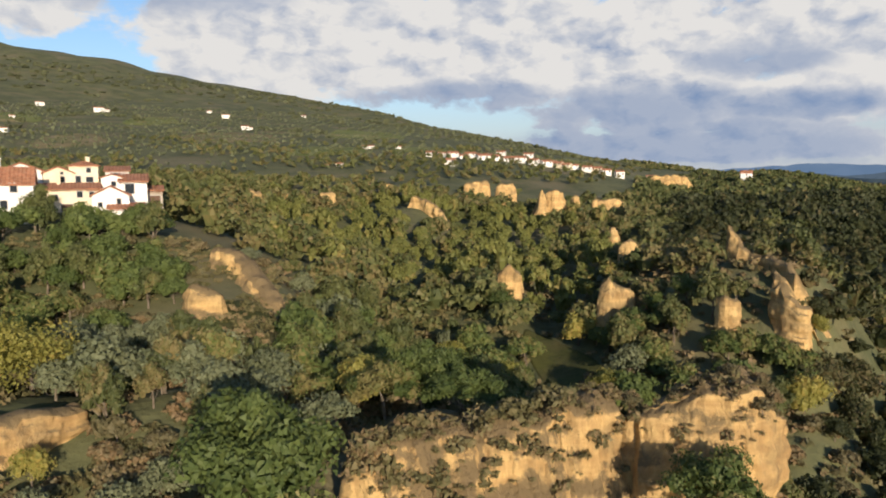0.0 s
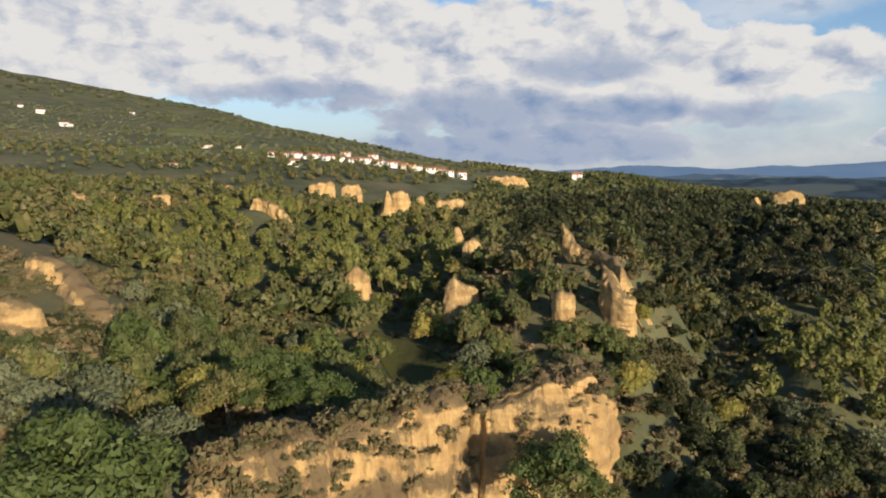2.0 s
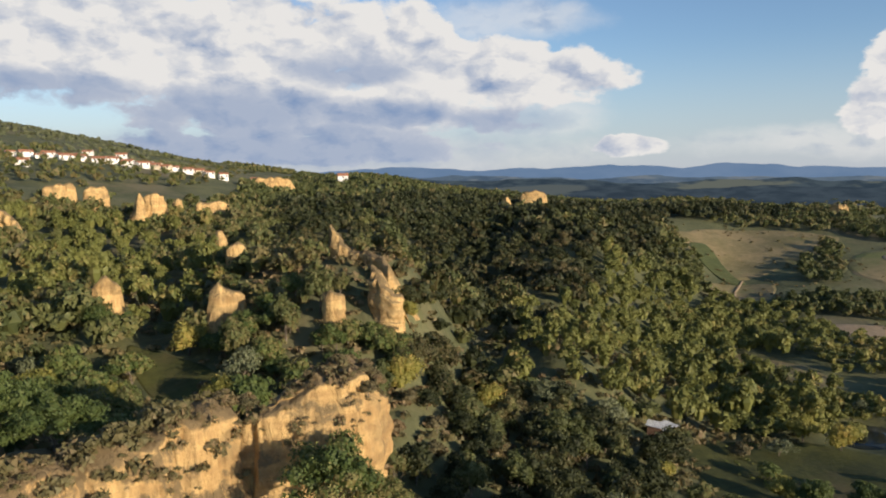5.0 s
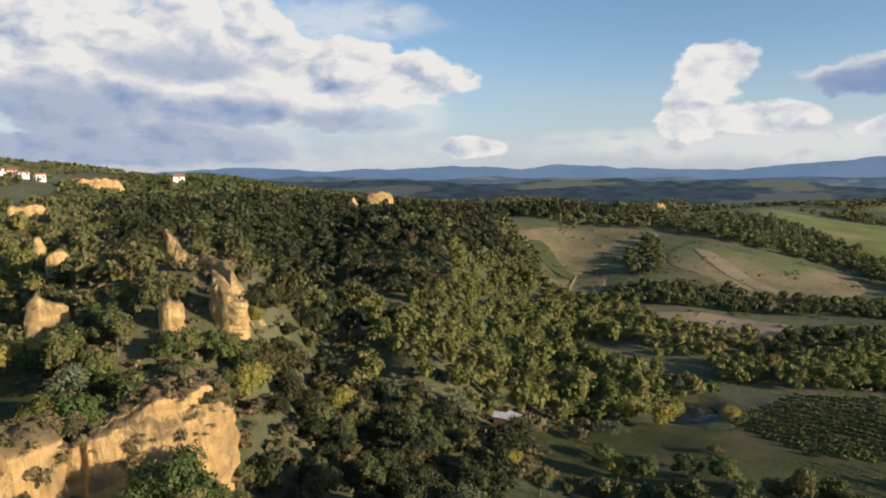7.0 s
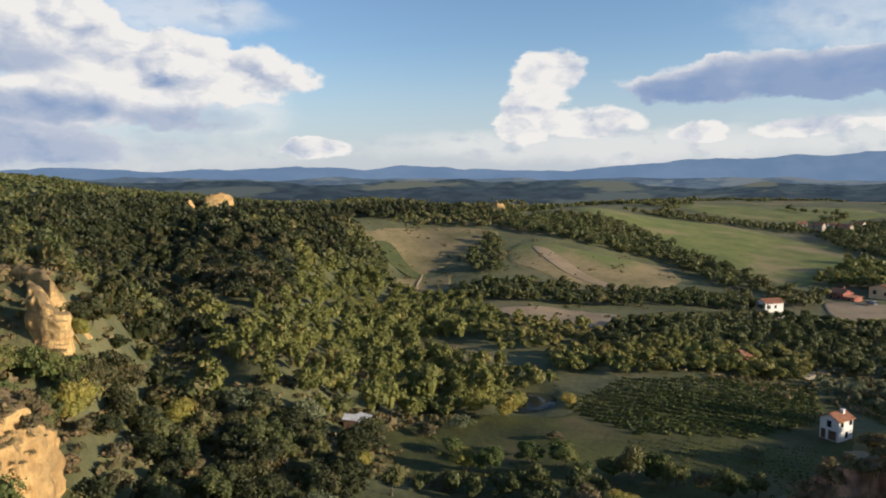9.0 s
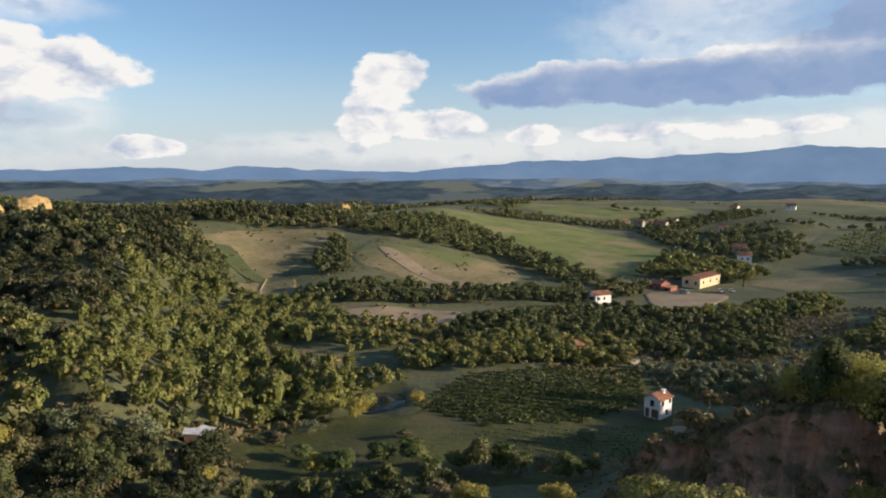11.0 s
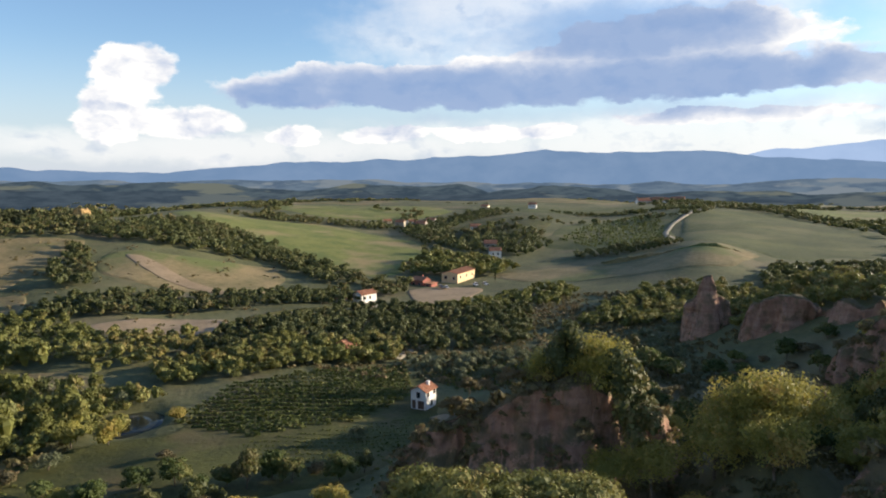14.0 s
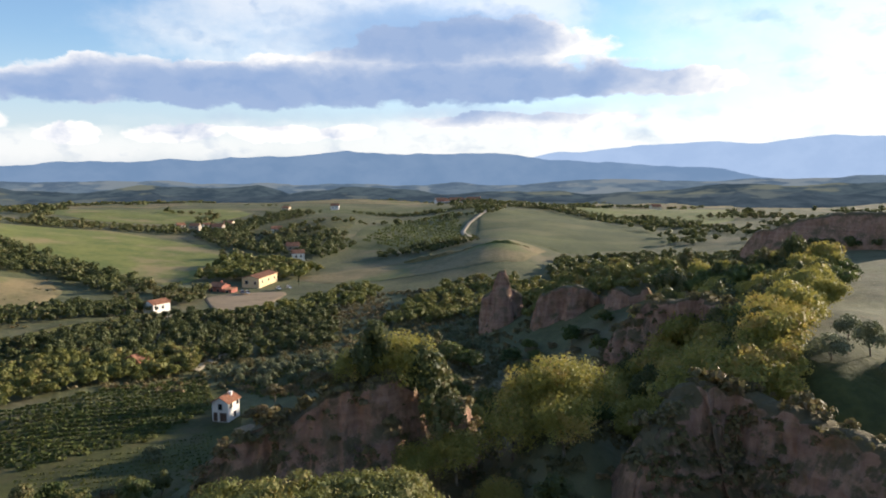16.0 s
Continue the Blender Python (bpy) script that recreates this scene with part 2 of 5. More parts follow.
def pantiles(name, low, high):
    m, gr, b = material(name, 0.85)
    p = spot(gr)
    n = gr.noise(p, 0.8, 5, 0.65).outputs["Fac"]
    c = gr.mix(gr.ramp(n, 0.35, 0.65), low, high)
    c = gr.mix(gr.math("MULTIPLY", gr.ramp(gr.noise(p, 3.5, 3, 0.6).outputs["Fac"], 0.45, 0.7), 0.5), c, (0.42, 0.30, 0.20))
    gr.put(b.inputs["Base Color"], c)
    return m


ROOF = pantiles("terracotta_tiles", (0.27, 0.11, 0.055), (0.44, 0.19, 0.10))
glass, gr_g, b_g = material("window_glass", 0.08)
b_g.inputs["Base Color"].default_value = (0.02, 0.025, 0.03, 1)
b_g.inputs["Specular IOR Level"].default_value = 0.5
water, gr_w, b_w = material("pond_water", 0.2)
b_w.inputs["Base Color"].default_value = (0.02, 0.024, 0.018, 1)
b_w.inputs["Specular IOR Level"].default_value = 0.2
bump(gr_w, b_w, gr_w.noise(spot(gr_w), 1.5, 3, 0.5).outputs["Fac"], 0.08, 0.1)

# ---- land ----
def lattice(ix, iy, seed):
    h = (ix * 374761393 + iy * 668265263 + seed * 974634777) & 0xFFFFFFFF
    h = ((h ^ (h >> 13)) * 1274126177) & 0xFFFFFFFF
    return ((h ^ (h >> 16)) & 0xFFFF) / 65535.0


def rough_noise(x, y, seed=0, octaves=4):
    """Value noise in -1 to 1, for arrays."""
    x, y = np.asarray(x, float), np.asarray(y, float)
    total, amp, size = 0.0, 1.0, 0.0
    for o in range(octaves):
        ix, iy = np.floor(x).astype(np.int64), np.floor(y).astype(np.int64)
        fx, fy = x - ix, y - iy
        fx, fy = fx * fx * (3 - 2 * fx), fy * fy * (3 - 2 * fy)
        a, b = lattice(ix, iy, seed + o), lattice(ix + 1, iy, seed + o)
        c, d = lattice(ix, iy + 1, seed + o), lattice(ix + 1, iy + 1, seed + o)
        total = total + amp * ((a + (b - a) * fx) * (1 - fy) + (c + (d - c) * fx) * fy)
        size, amp, x, y = size + amp, amp * 0.5, x * 2.03 + 7.1, y * 2.03 + 3.7
    return total / size * 2 - 1


# Landforms: bearing, distance, height of the ground
TERRACES = [(-50, 60, 37), (-38, 62, 37), (-30, 62, 36.8), (-30, 51, 33), (-22, 60, 36.5), (-22, 48, 33), (-14, 54, 34), (-7, 46, 30), (-35, 38, 31), (-20, 36, 31), (-11, 36, 32),
            (-33, 80, 34), (-25, 72, 33.5), (-16, 85, 34.5), (-20, 97, 36.5), (-15, 112, 38.5), (-27, 103, 36), (-33, 105, 38), (-27, 126, 48.5), (-36, 126, 49),
            (-22, 128, 44), (-30, 150, 49), (-19, 200, 46), (-28, 200, 50), (0, 1, 12), (0, 25, 12), (60, 25, 12), (-60, 25, 25)]
CANYON = [(-10, 75, 31), (0, 70, 29), (10, 75, 22), (20, 75, 16), (2, 60, 33), (-2, 55, 33), (12, 42, 14), (24, 44, 13), (10, 100, 19), (20, 100, 19), (0, 120, 22), (-8, 120, 29),
          (0, 175, 24), (-6, 230, 33), (4, 230, 27), (9, 150, 24), (14, 135, 30), (5.6, 152, 29.5), (-2, 256, 41), (0.4, 251, 34), (15, 165, 33), (24, 124, 33), (27.3, 117, 28.6), (27, 108, 22), (22.4, 118, 29.5), (28, 102, 20), (23.2, 138, 37.2), (25, 134, 36.6), (26.5, 126, 34.5), (29, 148, 32), (20, 170, 25), (31, 120, 17),
          (40, 120, 11), (30, 80, 13), (40, 90, 10), (50, 90, 7), (50, 134, 4), (10, 220, 30)]
PLATEAU = [(15, 300, 36), (0, 300, 39), (-10, 300, 45), (-20, 270, 47), (0, 350, 46), (0, 430, 52), (-15, 430, 54),
           (15, 430, 41), (25, 300, 33), (25, 220, 26), (30, 420, 38), (38, 440, 35), (35, 300, 23), (42, 300, 29),
           (34, 150, 12), (34, 220, 16), (41, 150, 15), (42, 230, 20), (46, 300, 20), (45, 500, 30), (46.5, 370, 28), (46, 200, 9), (50, 250, 5)]
HILLS = [(52, 480, 32), (60, 510, 30), (56, 440, 24), (54, 415, 21), (54, 335, 8), (62, 420, 19), (64, 400, 17), (68, 405, 13),
         (67, 310, 3), (73, 400, 4), (68, 640, 27), (73, 560, 16), (80, 450, 1), (82, 600, 5),
         (90, 600, 4), (96, 520, 0), (94, 660, 13), (100, 800, 9), (107, 750, 18), (105, 560, 7), (113, 640, 12), (120, 600, 8)]
VALLEY = [(60, 230, 3), (75, 230, 3), (66, 165, 1.6), (80, 160, 0.6), (88, 160, 0), (80, 120, 2.5), (65, 120, 3), (85, 260, -1), (80, 320, -2),
          (90, 380, -2.6), (101, 340, 1), (100, 250, 1), (108.3, 425, 15), (104, 425, 7), (112, 420, 9), (101, 430, 2), (116, 400, 5), (109, 280, 2), (116, 300, 5)]
# Bearings 97-104.5 at 110-155 m: unseen spur added to shade the valley floor
BADLANDS = [(90, 56, 18), (100, 58, 19), (110, 56, 19), (104, 110, 16), (97, 118, 12), (88, 112, 5), (94, 76, 22), (98, 80, 20), (93, 40, 31), (88, 38, 29), (100, 40, 30), (93, 30, 20),
            (120, 95, 20), (114, 130, 12), (104.5, 155, 13), (108, 168, 9), (108.5, 212, 10), (103, 200, 3), (113, 205, 18), (118, 200, 25), (116, 245, 20), (122, 240, 25),
            (122, 165, 26), (130, 120, 32), (134, 80, 33.5), (128, 84, 32), (122, 78, 24), (132, 260, 30), (143, 125, 30.5), (150, 140, 30), (150, 100, 30), (127, 230, 25), (122, 300, 8), (146, 200, 34),
            (160, 100, 34), (-170, 80, 34), (-130, 80, 35), (-90, 80, 36), (112, 70, 28), (117, 70, 27), (107, 70, 22), (118, 52, 15), (130, 50, 13), (142, 50, 14)]
FARLAND = [(25, 700, 42), (36, 900, 20), (10, 700, 50), (14, 560, 44), (20, 500, 36), (19, 700, 31), (5, 560, 53), (-30, 500, 57), (-15, 700, 56), (-30, 1200, 56),
           (0, 1200, 52), (10, 1200, 40), (20, 1200, 30), (36, 1500, -5), (50, 1200, 14), (60, 1500, 10), (62, 1000, 4), (50, 760, 10), (60, 720, 14),
           (76, 1000, 19), (85, 1200, 14), (75, 1700, 0), (95, 1500, 8), (110, 1200, 8), (125, 1200, 6), (130, 700, 8), (120, 2000, -15), (60, 2600, -30), (90, 3000, -40)]
OUTER = [(120, 3200, -40), (30, 3000, -10), (0, 4500, 50), (60, 4500, -50), (110, 4600, -50), (-60, 600, 60),
         (-60, 3000, 60), (-120, 1200, 40), (180, 1000, 25), (150, 2500, 15), (180, 4000, 30), (-100, 4000, 60)]


def spread_out(x, y):
    """The plan with its scale evened out, near forms being small and far ones large."""
    r = np.hypot(x, y) + 1e-6
    k = np.log1p(r / 40) / r
    return x * k, y * k


FORMS = np.array(TERRACES + CANYON + PLATEAU + HILLS + VALLEY + BADLANDS + FARLAND + OUTER)
FU, FV = spread_out(np.sin(np.radians(FORMS[:, 0])) * FORMS[:, 1], np.cos(np.radians(FORMS[:, 0])) * FORMS[:, 1])
FIT = np.sqrt((FU[:, None] - FU) ** 2 + (FV[:, None] - FV) ** 2 + 0.004)
FIT = np.linalg.solve(FIT, FORMS[:, 2] - 20)


POND = at(63.1, 164)


def height_at(x, y):
    """Height of the ground; takes numbers or arrays."""
    x, y = np.asarray(x, float), np.asarray(y, float)
    u, v = spread_out(x, y)
    z = np.full_like(u, 20.0)
    for fu, fv, w in zip(FU, FV, FIT):
        z = z + w * np.sqrt((u - fu) ** 2 + (v - fv) ** 2 + 0.004)
    r = np.hypot(x, y)
    # the long mountain flank
    climb = np.clip((y - 400) / 1350, 0, 1)
    fall = 1 - np.clip((y - 1750) / 2600, 0, 1)
    side = (650 - x) / 160
    rise = 0.196 * 160 * np.log1p(np.exp(np.clip(side, -30, 30)))
    z = z + rise * climb * fall * (1 + 0.05 * rough_noise(x / 260, y / 260, 5, 4))
    z = z + rough_noise(x / 14, y / 14, 11, 3) * np.clip(r / 120, 0.3, 1) * np.clip(1.6 - r / 300, 0.05, 1) * 0.7
    # hollow of the pond
    z = z - 2.2 * np.exp(-(((x - POND[0]) / 9) ** 2 + ((y - POND[1]) / 7) ** 2) ** 2)
    wild = np.clip((r - 105) / 40, 0, 1) * np.clip((470 - r) / 120, 0, 1) * np.clip((y - 0.62 * x) / 60, 0, 1)
    z = z + rough_noise(x / 42, y / 42, 61, 3) * 4.5 * wild
    z = z + rough_noise(x / 170, y / 170, 21, 4) * np.clip((r - 350) / 900, 0, 1) * 10
    return z


def ground_z(x, y):
    return float(height_at(np.array([x]), np.array([y]))[0])


def mesh_from(name, verts, faces, mats, smooth=True):
    """A mesh from arrays of corners and of quads or triangles."""
    me = bpy.data.meshes.new(name)
    verts, faces = np.asarray(verts, np.float32), np.asarray(faces, np.int32)
    k = faces.shape[1]
    me.vertices.add(len(verts)), me.loops.add(faces.size), me.polygons.add(len(faces))
    me.vertices.foreach_set("co", verts.ravel())
    me.loops.foreach_set("vertex_index", faces.ravel())
    me.polygons.foreach_set("loop_start", np.arange(0, faces.size, k, dtype=np.int32))
    me.polygons.foreach_set("use_smooth", np.full(len(faces), smooth))
    for m in mats if isinstance(mats, (list, tuple)) else [mats]:
        me.materials.append(m)
    me.update(calc_edges=True)
    return me


def grid_faces(rows, cols, wrap=False):
    i, j = np.meshgrid(np.arange(rows - 1), np.arange(cols if wrap else cols - 1), indexing="ij")
    k = (j + 1) % cols
    return np.stack([i * cols + j, i * cols + k, (i + 1) * cols + k, (i + 1) * cols + j], -1).reshape(-1, 4)


bear = np.radians(np.concatenate([np.arange(-42, 146, 0.42), np.arange(146, 318, 2.0)]))
radii = np.r_[0.05, 5 * 1.034 ** np.arange(0, 206)]
gb, gr_ = np.meshgrid(bear, radii)
gx, gy = np.sin(gb) * gr_, np.cos(gb) * gr_
faces = grid_faces(*gx.shape, wrap=True)[:, ::-1]
land = new("ground", mesh_from("ground", np.stack([gx, gy, height_at(gx, gy)], -1).reshape(-1, 3), faces, GROUND))
tagged(land, "rolling scrub and grass covered ground of a wide valley", "ground", kind="structure")


def backdrop(name, points, dist, mat, label):
    """A far mountain chain: a long ridge with a flank to either side. points: bearing, degrees above the horizon."""
    b = np.arange(points[0][0], points[-1][0], 0.25)
    h = np.interp(b, [p[0] for p in points], [p[1] for p in points])
    h = h + rough_noise(b / 2.5, b * 0 + dist, 3, 5) * (0.24 if dist > 4000 else 0.26)
    top = EYE_Z + np.tan(np.radians(h)) * dist
    rows = []
    for dd, k in ((-420, -60), (-180, 0.45), (0, 1.0), (160, 0.4)):
        z = np.full_like(top, -90.0) if k == -60 else top * k + (1 - k) * (10 if dist > 4000 else -20)
        z = z + rough_noise(b / 1.2, b * 0 + dd, 9, 4) * (14 if dist > 4000 else 5) * (0 < k < 1)
        rows.append(np.stack([np.sin(np.radians(b)) * (dist + dd), np.cos(np.radians(b)) * (dist + dd), z], -1))
    v = np.stack(rows)
    ob = new(name, mesh_from(name, v.reshape(-1, 3), grid_faces(4, len(b)), mat))
    return tagged(ob, label, "hills", kind="structure")


# Each chain's own glow colour holds the haze of its distance
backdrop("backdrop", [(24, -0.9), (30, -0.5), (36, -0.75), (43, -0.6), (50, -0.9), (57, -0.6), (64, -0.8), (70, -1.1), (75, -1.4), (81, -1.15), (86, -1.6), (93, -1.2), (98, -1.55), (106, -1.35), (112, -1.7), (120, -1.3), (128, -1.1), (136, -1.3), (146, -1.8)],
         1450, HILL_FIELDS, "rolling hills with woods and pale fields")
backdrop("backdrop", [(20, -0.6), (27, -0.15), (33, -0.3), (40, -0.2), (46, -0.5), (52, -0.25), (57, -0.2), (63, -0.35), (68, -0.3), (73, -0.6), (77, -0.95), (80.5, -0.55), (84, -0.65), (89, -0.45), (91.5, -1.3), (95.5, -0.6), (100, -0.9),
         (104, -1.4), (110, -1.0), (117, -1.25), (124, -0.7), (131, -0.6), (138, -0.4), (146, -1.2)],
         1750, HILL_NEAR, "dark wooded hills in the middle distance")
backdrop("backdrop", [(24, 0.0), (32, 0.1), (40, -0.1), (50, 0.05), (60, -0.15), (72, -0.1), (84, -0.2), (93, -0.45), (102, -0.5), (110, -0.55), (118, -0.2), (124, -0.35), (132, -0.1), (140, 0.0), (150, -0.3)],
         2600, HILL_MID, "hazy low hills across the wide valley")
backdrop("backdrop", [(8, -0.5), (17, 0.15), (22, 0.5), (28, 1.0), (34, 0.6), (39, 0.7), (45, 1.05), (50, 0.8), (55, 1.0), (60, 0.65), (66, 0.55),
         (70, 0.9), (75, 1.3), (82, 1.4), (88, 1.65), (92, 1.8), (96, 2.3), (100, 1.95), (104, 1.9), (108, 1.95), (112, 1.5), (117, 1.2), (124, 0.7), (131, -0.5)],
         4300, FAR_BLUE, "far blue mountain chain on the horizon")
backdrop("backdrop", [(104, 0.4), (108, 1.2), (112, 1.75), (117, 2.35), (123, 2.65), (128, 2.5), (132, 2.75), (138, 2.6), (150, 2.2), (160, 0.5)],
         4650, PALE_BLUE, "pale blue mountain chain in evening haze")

# ---- cliffs ----
def cliff(name, line, base, thick, mat, label, lean=0.22, cols=90, rows=26, seed=1, jag=1.0, flute=0.5, ends=0.1, bow=1.6):
    """A free-standing wall of eroded sandstone. line: bearing, distance, crest height along it; base: how far it stands below its crest's foot;
    thick: depth at the crest. The side towards the smaller distance is the steep one."""
    pts = np.array([(*at(b, d).xy, z) for b, d, z in line])
    seg = np.r_[0, np.cumsum(np.hypot(*np.diff(pts[:, :2], axis=0).T))]
    u = np.linspace(0, seg[-1], cols)
    cx, cy, cz = (np.interp(u, seg, pts[:, k]) for k in range(3))
    for _ in range(2):
        cx[1:-1], cy[1:-1] = (cx[:-2] + cx[1:-1] + cx[2:]) / 3, (cy[:-2] + cy[1:-1] + cy[2:]) / 3
    tx, ty = np.gradient(cx), np.gradient(cy)
    tl = np.hypot(tx, ty)
    nx, ny = ty / tl, -tx / tl
    flip = np.sign(-(nx * cx + ny * cy).sum())
    nx, ny = nx * flip, ny * flip
    cz = cz + jag * rough_noise(u / 2.6, u * 0 + seed, seed, 4) * 0.9
    taper = np.clip(np.minimum(u, seg[-1] - u) / (0.12 * seg[-1] + 0.5), 0.05, 1) ** 0.5
    lean = lean if isinstance(lean, (int, float)) else np.interp(u, seg, lean)
    foot = base if isinstance(base, (int, float)) else np.interp(u, seg, base)
    cz = foot + (cz - foot) * np.clip(np.minimum(u, seg[-1] - u) / (ends * seg[-1]) + 0.1, 0, 1) ** 0.6
    verts = []
    v = np.linspace(0, 1, rows)
    for k in v:
        if k < 0.66:      # steep front
            h = k / 0.66
            out = thick / 2 + lean * (1 - h) ** bow * (cz - foot) + 0.5 * rough_noise(u / 4 + seed, u * 0 + h * 6, seed + 51, 3)
            z = foot + (cz - foot) * h
        elif k < 0.8:     # rounded top
            h = (k - 0.66) / 0.14
            out, z = thick * (0.5 - h), cz + 0.35 * math.sin(h * math.pi)
        else:             # slope behind
            h = (k - 0.8) / 0.2
            out, z = -thick / 2 - h * 0.55 * (cz - foot), cz + (foot - cz) * h
        gully = rough_noise(u / 1.5, z * 0.12 + 5, seed + 7, 4) * flute * 1.3 + rough_noise(u / 6, z * 0.08, seed + 17, 2) * flute * 2.4
        gully = gully - np.maximum(0, rough_noise(u / 3.3, z * 0.05 + 3, seed + 27, 2) - 0.3) * flute * 4
        crust = rough_noise(u / 0.8, z / 0.9, seed + 37, 4) * 0.3 + rough_noise(u / 4, z / 1.3, seed + 47, 3) * 0.45
        rill = np.abs(rough_noise(u / 1.1 + rough_noise(u / 5, z / 5, seed + 71, 2), z * 0.1 + 9, seed + 61, 3)) * flute * 1.1
        crust = crust - rill
        amp = 1.0 if k < 0.7 else 0.5
        o = out * taper + (gully + crust) * amp
        verts.append(np.stack([cx + nx * o, cy + ny * o, z + rough_noise(u / 1.2, z * 0 + k * 9, seed + 3, 3) * 0.3], -1))
    f = grid_faces(rows, cols)
    if flip < 0:
        f = f[:, ::-1]
    return tagged(new(name, mesh_from(name, np.stack(verts).reshape(-1, 3), f, mat)), label, "cliff", kind="structure")


cliff("sandstone_cliff", [(-9, 46, 33), (-6.5, 47.5, 35.4), (-2, 49, 35.8), (4, 51, 36.0), (8.2, 53, 36.9), (12, 54, 37.3), (13.7, 54.2, 37.0), (14.5, 54.6, 35.0), (15.3, 54, 36.2),
                          (17.2, 53.4, 36.3), (21.3, 54, 37.8), (24.1, 55.5, 38.6), (25.3, 57, 36.6), (26.3, 60, 33.5)],
      14, 3.2, SAND, "tall ochre sandstone cliff with a scrubby crest", cols=380, rows=90, seed=3, flute=0.5, lean=[1.0, 1.0, 0.95, 0.85, 0.7, 0.5, 0.4, 0.36, 0.3, 0.22, 0.16, 0.14, 0.14, 0.14], ends=0.02, jag=1.3, bow=1.05)
cliff("sandstone_cliff", [(20.2, 59, 36.6), (21.8, 59, 37.8), (23.4, 59.5, 38.3), (24.5, 60, 37.8), (25.3, 61, 36.2)], 33.5, 2.5, SAND,
      "grassy knoll of dry sand behind the cliff crest", cols=90, rows=40, seed=4, flute=0.25, lean=0.45, ends=0.3, jag=0.8)
cliff("sandstone_cliff", [(41.6, 260, 21), (42.4, 256, 21.5), (43.3, 253, 19.5), (44.2, 250, 16.5)], 12, 2, SAND,
      "pale sand scar in the wooded slope", cols=40, rows=24, seed=6, lean=0.8, flute=0.3)
cliff("sandstone_cliff", [(-38, 56, 37.6), (-33, 56.5, 37.5), (-30.5, 57, 37.4), (-29, 57.5, 37.2), (-28.2, 59.5, 36.8)], 33.2, 2.6, SAND,
      "low ochre sandstone bank at the edge of a terrace", cols=80, rows=34, seed=9, flute=0.25, jag=0.3, lean=0.1, ends=0.06)
cliff("sandstone_cliff", [(21.8, 140, 43.0), (22.2, 140, 44.6), (22.7, 139, 43.0), (23.1, 138, 41.2), (23.6, 137, 40.2), (25, 134, 39.8), (26.2, 130, 39.2), (26.7, 124, 37.6)],
      28, 1.3, SAND, "knife-edged ochre sandstone ridge above the woods", cols=110, rows=30, seed=5, ends=0.03, lean=0.12, flute=0.18, jag=0.5)
cliff("sandstone_cliff", [(25.4, 121, 39), (25.8, 119, 37.6), (26.4, 117.5, 36), (27.2, 117, 35), (27.9, 118.5, 34.2)],
      25, 2.0, SAND, "bright ochre sandstone buttress among trees", cols=80, rows=44, seed=12, flute=0.2, ends=0.02, lean=0.08, jag=1.0)
cliff("sandstone_cliff", [(21.6, 119, 34.4), (22.0, 117.5, 35.4), (22.6, 117.5, 35.0), (23.0, 119, 34)], 24, 1.6, SAND,
      "short ochre sandstone pillar among trees", cols=44, rows=26, seed=15, ends=0.03, lean=0.08, flute=0.1, jag=0.5)
cliff("sandstone_cliff", [(12.4, 127, 33), (13.3, 126, 36.6), (14, 126, 35), (15.6, 127, 33)], 22, 1.2, SAND,
      "pointed ochre sandstone outcrop in the woods", cols=44, rows=24, seed=17)
cliff("sandstone_cliff", [(14.0, 156, 38), (14.9, 155, 40.5), (15.8, 156, 38)], 30, 2, SAND, "small pale sandstone tooth above the trees", cols=30, rows=18, seed=21)
cliff("sandstone_cliff", [(4.3, 146, 33), (5.4, 145, 36), (6.6, 146, 33)], 26, 1.2, SAND, "small ochre sandstone outcrop in the woods", cols=30, rows=18, seed=22)
cliff("sandstone_cliff", [(-3.3, 264, 46), (-2.0, 260, 46.8), (-1.0, 256, 45.2), (-0.2, 252, 42), (0.5, 248, 38)], 31, 1.6, SAND,
      "sloping ochre sandstone blade above the wood", cols=70, rows=26, seed=25, ends=0.22)
FAR_CLIFFS = [(-8.8, -7.0, 335, 52.0, 7), (-6.4, -5.6, 335, 51.8, 8), (-4.9, -3.8, 333, 51.5, 8), (-16.3, -14, 270, 49.5, 8),
                                       (-12.6, -11.4, 285, 48.5, 6), (-10, -8.6, 300, 48, 5), (1.5, 4.0, 345, 52.2, 8), (4.0, 6.0, 340, 51.0, 9), (7.6, 8.3, 285, 49, 14),
                                       (8.3, 9.8, 290, 48.5, 9), (10.3, 10.9, 300, 46.5, 9), (11.8, 14.6, 310, 45.0, 6), (16.0, 19.5, 560, 55, 7),
                                       (37.3, 39.8, 430, 45.5, 10), (13.2, 13.8, 235, 37.5, 6), (36, 36.8, 430, 42, 8), (60, 61.2, 500, 36.5, 3)]
for k, (b0, b1, d, z, h) in enumerate(FAR_CLIFFS):
    m = (b0 + b1) / 2
    cliff("sandstone_cliff", [(b0, d, z - 0.7 * h), (b0 * 0.7 + m * 0.3, d - 2, z - 0.1 * h), (m, d - 3, z), (b1 * 0.6 + m * 0.4, d - 2, z - 0.05 * h), (b1, d + 1, z - 0.6 * h)],
          z - h - 5, 1.6, SAND, "distant ochre sandstone cliff above dark trees", cols=44, rows=20, seed=30 + k, flute=0.4, jag=1.6, ends=0.15)
# bare slopes left of the hollow
cliff("sandstone_cliff", [(-18.6, 118, 43.5), (-16.5, 113, 42), (-14.5, 106, 39), (-13.2, 100, 36)], 34, 3, SAND, "crumbling ochre slope with bushes", cols=60, rows=24, seed=61, lean=0.9, flute=0.4)
